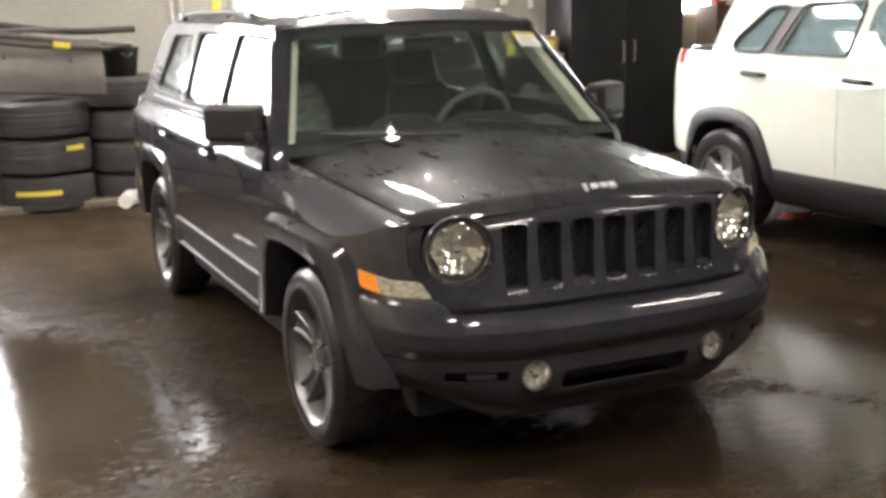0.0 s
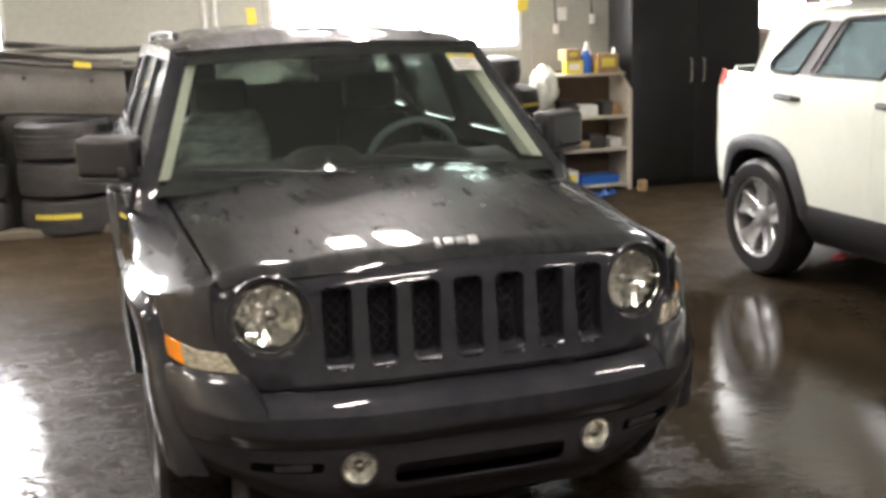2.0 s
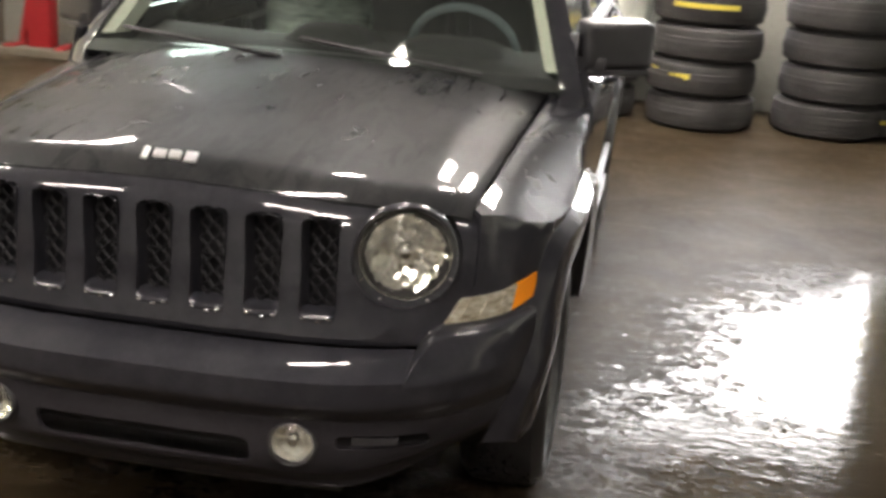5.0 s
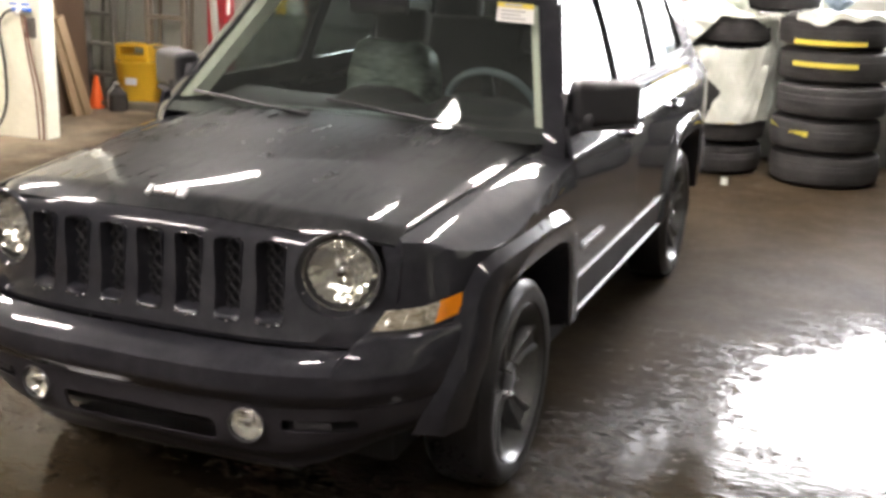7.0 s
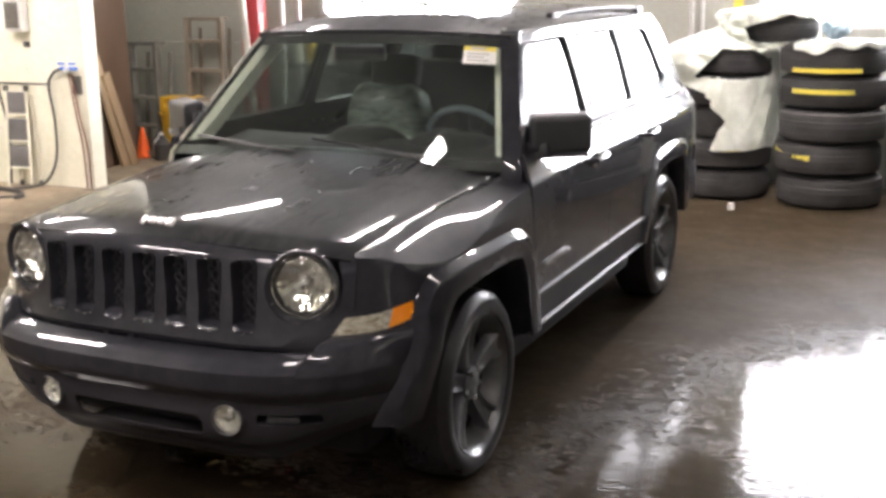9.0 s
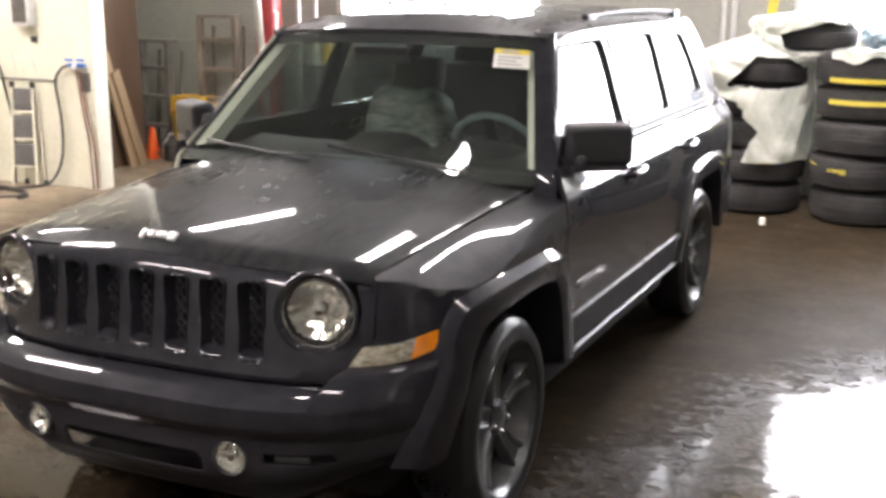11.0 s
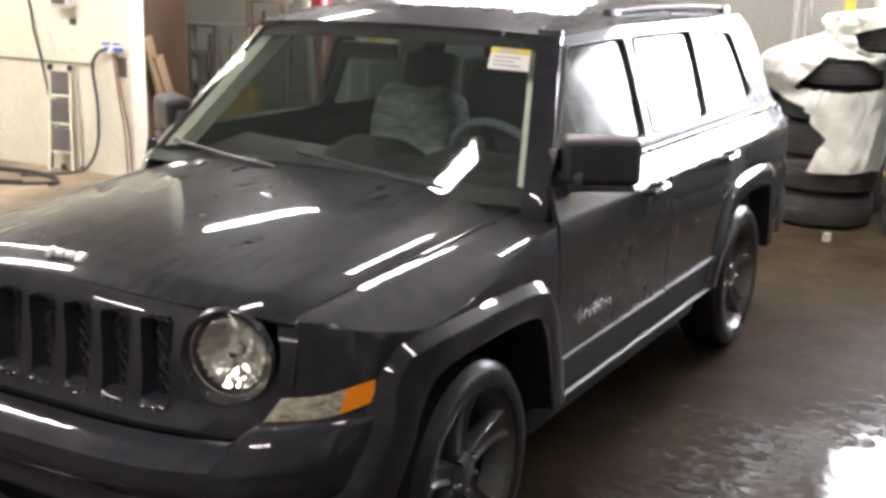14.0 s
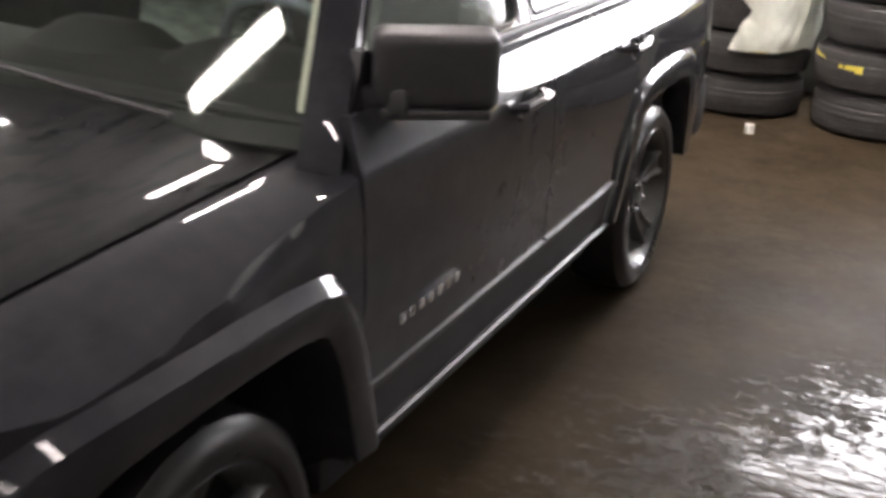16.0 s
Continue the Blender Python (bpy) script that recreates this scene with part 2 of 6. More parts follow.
def box(bm, c, s, bevel=0.0, rot=None, segs=2):
    """Adds a box with middle c and size s to bm."""
    r = bmesh.ops.create_cube(bm, size=1.0)
    vs = r["verts"]
    bmesh.ops.scale(bm, vec=s, verts=vs)
    if bevel:
        es = list({e for v in vs for e in v.link_edges})
        vs = bmesh.ops.bevel(bm, geom=es, offset=bevel, segments=segs, affect="EDGES", profile=0.6)["verts"]
        vs = list({v for f in {f for v in vs for f in v.link_faces} for v in f.verts})
    if rot is not None:
        bmesh.ops.rotate(bm, cent=(0, 0, 0), matrix=rot, verts=vs)
    bmesh.ops.translate(bm, vec=c, verts=vs)
    return bm


def boxed(c, s, bevel=0.0, rot=None, segs=2):
    return box(bmesh.new(), c, s, bevel, rot, segs)


def surface(rows, closed_u=False, closed_v=False, bm=None):
    """Joins rows of points (equal lengths) with quads."""
    bm = bm or bmesh.new()
    vs = [[bm.verts.new(p) for p in row] for row in rows]
    n, m = len(vs), len(vs[0])
    for i in range(n if closed_v else n - 1):
        for j in range(m if closed_u else m - 1):
            a, b, c, d = vs[i][j], vs[i][(j + 1) % m], vs[(i + 1) % n][(j + 1) % m], vs[(i + 1) % n][j]
            try:
                bm.faces.new((a, b, c, d))
            except ValueError:
                pass
    return bm


CORE = Vector((0, 2.2, 0.75))


def sheet(rows, thick=0.004, core=None):
    """A curved plate whose thickness grows from the given rows towards the point core."""
    core = Vector(core) if core is not None else CORE
    b = surface(rows)
    bmesh.ops.recalc_face_normals(b, faces=b.faces)
    b.normal_update()
    n, m = len(rows), len(rows[0])
    b.verts.ensure_lookup_table()
    lean = sum((core - f.calc_center_median()).dot(f.normal) * f.calc_area() for f in b.faces)
    sign = 1 if lean > 0 else -1
    inner = [[b.verts[i * m + j].co + b.verts[i * m + j].normal * sign * thick for j in range(m)] for i in range(n)]
    b.free()
    out = surface(rows)
    surface(inner, bm=out)
    edge = [(i, 0) for i in range(n)] + [(n - 1, j) for j in range(1, m)] + [(i, m - 1) for i in range(n - 2, -1, -1)] + [(0, j) for j in range(m - 2, 0, -1)]
    surface([[rows[i][j] for i, j in edge], [inner[i][j] for i, j in edge]], closed_u=True, bm=out)
    bmesh.ops.remove_doubles(out, verts=out.verts, dist=1e-5)
    return out


def cap(bm, loop):
    try:
        bm.faces.new(loop)
    except ValueError:
        pass


def lathe(profile, segs=32, axis="x", bm=None, origin=(0, 0, 0), caps=False):
    """Turns (along, radius) points about an axis through origin."""
    bm = bm or bmesh.new()
    rings = []
    for a, r in profile:
        ring = []
        for i in range(segs):
            t = 2 * math.pi * i / segs
            c, s = r * math.cos(t), r * math.sin(t)
            p = {"x": (a, c, s), "y": (c, a, s), "z": (c, s, a)}[axis]
            ring.append(bm.verts.new(Vector(p) + Vector(origin)))
        rings.append(ring)
    for p, q in zip(rings, rings[1:]):
        for i in range(segs):
            bm.faces.new((p[i], p[(i + 1) % segs], q[(i + 1) % segs], q[i]))
    if caps and profile[0][1] > 1e-4:
        cap(bm, rings[0])
    if caps and profile[-1][1] > 1e-4:
        cap(bm, rings[-1])
    return bm


def tube(points, radius, segs=8, bm=None, closed=False):
    """A round tube along a line of points; radius may be a list."""
    bm = bm or bmesh.new()
    pts = [Vector(p) for p in points]
    rad = radius if isinstance(radius, (list, tuple)) else [radius] * len(pts)
    rings, n = [], len(pts)
    side = None
    for i, p in enumerate(pts):
        a = pts[i - 1] if i or closed else p
        b = pts[(i + 1) % n] if i < n - 1 or closed else p
        d = (b - a).normalized()
        if side is None:
            side = d.orthogonal().normalized()
        side = (side - d * side.dot(d)).normalized()
        up = d.cross(side)
        rings.append([bm.verts.new(p + rad[i] * (math.cos(t) * side + math.sin(t) * up)) for t in (2 * math.pi * k / segs for k in range(segs))])
    pairs = list(zip(rings, rings[1:])) + ([(rings[-1], rings[0])] if closed else [])
    for p, q in pairs:
        for i in range(segs):
            bm.faces.new((p[i], p[(i + 1) % segs], q[(i + 1) % segs], q[i]))
    if not closed:
        cap(bm, rings[0])
        cap(bm, rings[-1])
    return bm


def prism(outline, axis, lo, hi, bm=None):
    """Extrudes a closed outline of 2D points along x, y or z."""
    bm = bm or bmesh.new()
    put = {"x": lambda u, v, w: (w, u, v), "y": lambda u, v, w: (u, w, v), "z": lambda u, v, w: (u, v, w)}[axis]
    a = [bm.verts.new(put(u, v, lo)) for u, v in outline]
    b = [bm.verts.new(put(u, v, hi)) for u, v in outline]
    n = len(outline)
    for i in range(n):
        bm.faces.new((a[i], a[(i + 1) % n], b[(i + 1) % n], b[i]))
    bm.faces.new(a)
    bm.faces.new(b)
    return bm


def smooth_loop(pts, times=2, closed=True):
    for _ in range(times):
        out = []
        n = len(pts)
        for i in range(n if closed else n - 1):
            (a, b), (c, d) = pts[i], pts[(i + 1) % n]
            out += [(0.75 * a + 0.25 * c, 0.75 * b + 0.25 * d), (0.25 * a + 0.75 * c, 0.25 * b + 0.75 * d)]
        pts = out if closed else [pts[0], *out, pts[-1]]
    return pts


def fillet(pts, r, n=4):
    """A closed outline with its corners rounded to about r."""
    out = []
    for i, p in enumerate(pts):
        b, a, c = Vector(p), Vector(pts[i - 1]), Vector(pts[(i + 1) % len(pts)])
        p0 = b + (a - b).normalized() * min(r, (a - b).length * 0.45)
        p1 = b + (c - b).normalized() * min(r, (c - b).length * 0.45)
        for k in range(n + 1):
            t = k / n
            q = p0 * (1 - t) ** 2 + b * 2 * t * (1 - t) + p1 * t * t
            out.append((q.x, q.y))
    return out


def round_rect(cx, cy, w, h, r, n=4):
    out = []
    for sx, sy, a0 in ((1, 1, 0), (-1, 1, 90), (-1, -1, 180), (1, -1, 270)):
        for k in range(n + 1):
            a = radians(a0 + 90 * k / n)
            out.append((cx + sx * (w / 2 - r) + r * math.cos(a), cy + sy * (h / 2 - r) + r * math.sin(a)))
    return out


def carved(bm, cutters):
    """bm less the closed cutters; returns a new bmesh."""
    def temp(b):
        me = bpy.data.meshes.new("tmp")
        bmesh.ops.recalc_face_normals(b, faces=b.faces)
        b.to_mesh(me)
        b.free()
        return new("tmp", me)

    base = temp(bm)
    tools = [temp(c) for c in cutters]
    for t in tools:
        md = base.modifiers.new("cut", "BOOLEAN")
        md.operation, md.object, md.solver = "DIFFERENCE", t, "EXACT"
    bpy.context.view_layer.update()
    me = bpy.data.meshes.new_from_object(base.evaluated_get(bpy.context.evaluated_depsgraph_get()))
    out = bmesh.new()
    out.from_mesh(me)
    for o in (base, *tools):
        data = o.data
        bpy.data.objects.remove(o)
        bpy.data.meshes.remove(data)
    bpy.data.meshes.remove(me)
    return out


def lerp(a, b, t):
    return a + (b - a) * t


def along(table, v):
    """Straight-line interpolation in a small table."""
    return float(np.interp(v, [a for a, _ in table], [b for _, b in table]))


def steps(a, b, n):
    return [a + (b - a) * i / n for i in range(n + 1)]


# ---- the room ----
X0, X1, Y0, Y1, H = -8.0, 8.0, -6.0, 7.4, 4.0
solo("floor", boxed(((X0 + X1) / 2, (Y0 + Y1) / 2, -0.1), (X1 - X0 + 0.6, Y1 - Y0 + 0.6, 0.2)), FLOOR, "wet brown concrete garage floor with puddles", "floor", kind="structure")
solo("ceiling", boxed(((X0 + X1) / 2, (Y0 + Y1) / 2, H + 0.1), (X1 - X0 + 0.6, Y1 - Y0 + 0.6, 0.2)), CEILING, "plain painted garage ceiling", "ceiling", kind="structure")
solo("wall_south", boxed(((X0 + X1) / 2, Y0 - 0.1, H / 2), (X1 - X0, 0.2, H)), WALL_DARK, "plain unseen garage wall, coloured dark for unlit depth", "wall", kind="structure")
solo("wall_west", boxed((X0 - 0.1, (Y0 + Y1) / 2, H / 2), (0.2, Y1 - Y0 + 0.4, H)), WALL_WHITE, "plain white painted garage wall", "wall", kind="structure")
solo("wall_east", boxed((X1 + 0.1, (Y0 + Y1) / 2, H / 2), (0.2, Y1 - Y0 + 0.4, H)), WALL_GREY, "plain grey-green painted garage wall", "wall", kind="structure")
WINDOWS = [(-3.6, -1.5, 1.38, 2.8), (0.66, 3.02, 1.30, 2.8), (5.45, 6.5, 1.38, 2.8)]
north = carved(boxed(((X0 + X1) / 2, Y1 + 0.1, H / 2), (X1 - X0, 0.2, H)),
               [boxed(((a + b) / 2, Y1 + 0.1, (c + d) / 2), (b - a, 0.6, d - c)) for a, b, c, d in WINDOWS])
solo("wall_north", north, WALL_GREY, "grey-green painted wall with three large bright windows", "wall", kind="structure")
for i, (a, b, c, d) in enumerate(WINDOWS):
    w = thing(f"window_{i + 1}", "large overexposed daylight window in a steel frame", "window", pose((a + b) / 2, Y1, (c + d) / 2), kind="structure")
    part("pane", boxed((0, 0.15, 0), (b - a, 0.01, d - c)), DAYLIGHT, w)
    fr = bmesh.new()
    for s in (-1, 1):
        box(fr, (s * ((b - a) / 2 - 0.025), 0.06, 0), (0.05, 0.1, d - c))
        box(fr, (0, 0.06, s * ((d - c) / 2 - 0.025)), (b - a - 0.1, 0.1, 0.05))
    part("window_frame", fr, STEEL, w)

# Unseen fixtures: some set by highlights, others, as (2.7, 0.9), added to light the floor.
LAMPS = [(-3.25, 4.95, 1.05, 0.26, 40), (0.68, 5.45, 0.32, 0.56), (1.24, 5.5, 0.36, 0.60), (1.02, 4.22, 0.13, 0.80), (-3.4, 0.9, 1.3, 0.34), (-0.03, 0.80, 0.11, 0.66, -42), (-0.35, 3.9, 0.13, 1.0), (2.7, 0.9, 1.3, 0.07),
         (-2.8, -3.0, 1.3, 0.34), (0.9, -4.3, 0.6, 0.5), (0.2, -1.7, 1.2, 0.2), (3.2, -3.0, 1.3, 0.15), (-5.0, 3.0, 1.3, 0.34), (-6.9, 2.6, 1.3, 0.34)]
LAMP_Z0 = 3.6
for x, y, sx, sy, *turn in LAMPS:
    l = thing("ceiling_light", "lit louvred fluorescent fixture added out of view under the ceiling", "lamp", pose(x, y, LAMP_Z0, 0, 0, *turn), "ceiling lights")
    part("housing", boxed((0, 0, 0.065), (sx + 0.06, sy + 0.06, 0.05), 0.01), STEEL, l)
    part("diffuser", boxed((0, 0, 0.03), (sx, sy, 0.012)), TUBE_GLOW, l, "glowing lamp panel")
    for s in (-1, 1):
        part("side_rim", boxed((0, s * (sy / 2 + 0.015), 0.02), (sx + 0.06, 0.02, 0.06), 0.003), STEEL, l)
        part("hanger", tube([(s * 0.4 * sx, 0, 0.09), (s * 0.4 * sx, 0, H - LAMP_Z0)], 0.006, 6), STEEL, l)
    n = max(4, round(max(sx, sy) / 0.13))
    for k in range(n if max(sx, sy) > 0.9 and sx > 0.2 else 0):
        if sx > sy:
            part("louvre", boxed((-sx / 2 + (k + 0.5) * sx / n, 0, 0.005), (0.010, sy, 0.035)), STEEL, l)
        else:
            part("louvre", boxed((0, -sy / 2 + (k + 0.5) * sy / n, 0.005), (sx, 0.010, 0.035)), STEEL, l)


# ---- the dark SUV ----
SIDE = [(0.20, 0.80), (0.28, 0.838), (0.40, 0.852), (0.52, 0.860), (0.70, 0.868), (0.85, 0.866), (0.93, 0.862), (0.985, 0.857), (1.00, 0.850), (1.072, 0.800), (1.10, 0.794)]
NOSE = [(0.20, 0.20), (0.30, 0.14), (0.36, 0.07), (0.44, 0.045), (0.50, 0.035), (0.545, 0.0), (0.60, 0.005), (0.63, 0.05), (0.645, 0.11), (0.68, 0.125), (0.90, 0.15), (0.925, 0.156), (0.945, 0.168), (0.960, 0.184), (0.975, 0.205), (1.0, 0.23)]
YS = 0.95
LAMP_Z, SLOT_Z = 0.842, 0.812


def half_width(z):
    return along(SIDE, z)


def plan(x, z, nose=None):
    """How far back the front face lies at x, for a level z."""
    y0 = along(NOSE, z) if nose is None else nose
    r = min(abs(x) / half_width(z), 1.0)
    return YS - (YS - y0) * (1 - r ** 3.4) ** (1 / 3.4)


def plan_curve(z, n, x_from=0.0, nose=None, inset=0.0):
    """n + 1 points, evenly spaced, from x_from round the corner to y = YS."""
    w = half_width(z)
    y0 = along(NOSE, z) if nose is None else nose
    pts = []
    for k in range(401):
        a = math.pi / 2 * (k / 400)
        pts.append((w * math.sin(a) ** (2 / 3.4), YS - (YS - y0) * max(math.cos(a), 0) ** (2 / 3.4)))
    pts = np.array([p for p in pts if p[0] >= x_from])
    seg = np.r_[0, np.cumsum(np.hypot(*np.diff(pts, axis=0).T))]
    at = np.linspace(0, seg[-1], n + 1)
    return [(float(np.interp(s, seg, pts[:, 0])) - inset, float(np.interp(s, seg, pts[:, 1]))) for s in at]


def hood_mid(y):
    return 0.985 + 0.103 * max((y - 0.19) / 1.1, 0) ** 0.76


def top_z(x, y):
    x = abs(x)
    bend = lambda at, w: w * math.log(1 + math.exp((x - at) / w))
    rise = min(max((y - 0.55) / 0.80, 0), 1)
    rise = rise * rise * (3 - 2 * rise) * 0.42 * bend(0.715, 0.010)
    return hood_mid(y) + rise - 0.11 * min(x, 0.57) ** 2 - 0.30 * bend(0.57, 0.006) - 0.40 * bend(0.735, 0.008) - 0.30 * bend(0.83, 0.008)


HOOD_COLUMNS = [-1.0, -0.985, -0.96, -0.92, -0.88, -0.86, -0.845, -0.83, -0.815, -0.80, -0.785, -0.77, -0.74] + steps(-0.70, 0.70, 34) + [0.74, 0.77, 0.785, 0.80, 0.815, 0.83, 0.845, 0.86, 0.88, 0.92, 0.96, 0.985, 1.0]


def hood_edge(y):
    return lerp(0.668, 0.715, min(max((y - 0.28) / 1.1, 0), 1))


def glass_x(z, y=2.0):
    """Half width of the cabin's side at height z."""
    return 0.822 - (z - 1.03) * 0.40 - 0.02 * max(0, (y - 3.2)) ** 2


def side_x(z, y):
    """Half width of the side windows, set in behind the door's shoulder and drawn in towards the front."""
    foot = min(max((1.38 - z) / 0.28, 0), 1) * min(max((y - 1.45) / 0.5, 0), 1)
    return glass_x(z, y) - 0.016 * foot - 0.020 * (max(0, 2.35 - y) / 0.85) ** 2


def cabin_top(y):
    return 1.53 + 0.02 * math.sin(math.pi * min(max((y - 1.7) / 2.4, 0), 1))


def pillar_y(z):
    return 1.36 + (z - 1.03) * 0.98


def rear_y(z):
    return 4.27 - max(0, z - 1.03) * 0.28 - 9.0 * max(0, z - 1.43) ** 2


def both(f):
    for s in (1, -1):
        f(s)


def flip(bm, s):
    if s < 0:
        bmesh.ops.scale(bm, vec=(-1, 1, 1), verts=bm.verts)
        bmesh.ops.reverse_faces(bm, faces=bm.faces)
    return bm


WHEEL_Y = (0.90, 3.535)
AXLE = 0.340


def arch(yc, grow=0.0):
    foot = (-0.455, 0.03) if yc < 2 else (-0.447, 0.055)
    pts = [foot, (-0.44, 0.08), (-0.33, 0.35), (-0.25, 0.415), (0.25, 0.42), (0.335, 0.37), (0.435, 0.08), (0.447, 0.055)]
    k = 1 + grow / 0.44
    return [(yc + y * k, AXLE + (z * k if z > 0 else z)) for y, z in pts]


def arch_cutter(yc):
    return prism(smooth_loop([(yc - 0.47, 0.0), *arch(yc), (yc + 0.48, 0.0)], 1), "x", 0.45, 1.2)


def alloy_wheel(parent, x, y, s, rim_mat, spokes=5, name="wheel", radius=AXLE, rim=0.222, broad=1.0):
    """A wheel whose outer face looks along s * x; the rim is the part, tyre and spokes its pieces."""
    o = (x, y, radius)
    bm = lathe([(s * -0.10, rim - 0.02), (s * 0.095, rim + 0.002), (s * 0.105, rim - 0.004), (s * 0.088, rim - 0.016)], 48, "x", None, o)
    w = part(name, bm, rim_mat, parent, "alloy wheel with five spokes and a wet tyre")
    part("rim_barrel", lathe([(s * 0.089, rim - 0.016), (s * 0.07, rim - 0.026), (s * 0.01, rim - 0.038), (s * -0.06, rim - 0.045)], 48, "x", None, o), BARREL, w)
    r, t = radius, radius - rim
    prof = [(-0.10, rim - 0.006), (-0.112, rim + 0.3 * t), (-0.108, r - 0.03), (-0.085, r - 0.006), (-0.03, r), (0.03, r), (0.085, r - 0.006), (0.108, r - 0.03), (0.114, rim + 0.35 * t), (0.106, rim + 0.004), (0.09, rim - 0.006)]
    part("tyre", lathe([(s * a, b) for a, b in prof], 56, "x", None, o), WET_RUBBER, w, "wet black rubber tyre")
    part("brake_disc", lathe([(s * -0.03, 0.03), (s * -0.03, 0.145), (s * -0.01, 0.145), (s * -0.01, 0.03)], 32, "x", None, o), GAP, w)
    part("rim_well", lathe([(s * 0.015, rim - 0.040), (s * 0.0, rim - 0.046), (s * 0.0, 0.10)], 40, "x", None, o), GAP, w)
    for i in range(spokes):
        a = 2 * math.pi * i / spokes + 0.35
        rows = []
        for u in steps(0, 1, 8):
            rr = lerp(0.030, rim - 0.014, u)
            half = broad * (lerp(0.030, 0.042, u) + 0.020 * max(0, u - 0.7) / 0.3)
            face = lerp(0.058, 0.086, u) - 0.014 * math.sin(math.pi * u)
            row = []
            for v, dx in ((-1.08, -0.040), (-1, -0.004), (-0.86, 0.004), (-0.62, 0.003), (-0.40, -0.008 * u), (0.40, -0.008 * u), (0.62, 0.003), (0.86, 0.004), (1, -0.004), (1.08, -0.040)):
                cy, cz = rr * math.cos(a) - v * half * math.sin(a), rr * math.sin(a) + v * half * math.cos(a)
                row.append((o[0] + s * (face + dx), o[1] + cy, o[2] + cz))
            rows.append(row)
        part("spoke", surface(rows), rim_mat, w, angle=32)
    part("hub_cap", lathe([(s * 0.03, 0.062), (s * 0.066, 0.06), (s * 0.074, 0.045), (s * 0.078, 0.0)], 24, "x", None, o), rim_mat, w)
    for i in range(5):
        a = 2 * math.pi * (i + 0.5) / 5 + 0.35
        part("lug_nut", lathe([(s * 0.05, 0.011), (s * 0.082, 0.010), (s * 0.085, 0.004)], 6, "x", None, (o[0], o[1] + 0.052 * math.cos(a), o[2] + 0.052 * math.sin(a))), CHROME, w)
    return w


dark_suv = thing("parked_suv", "wet dark blue-black boxy SUV with round headlights on the wet floor", "car")


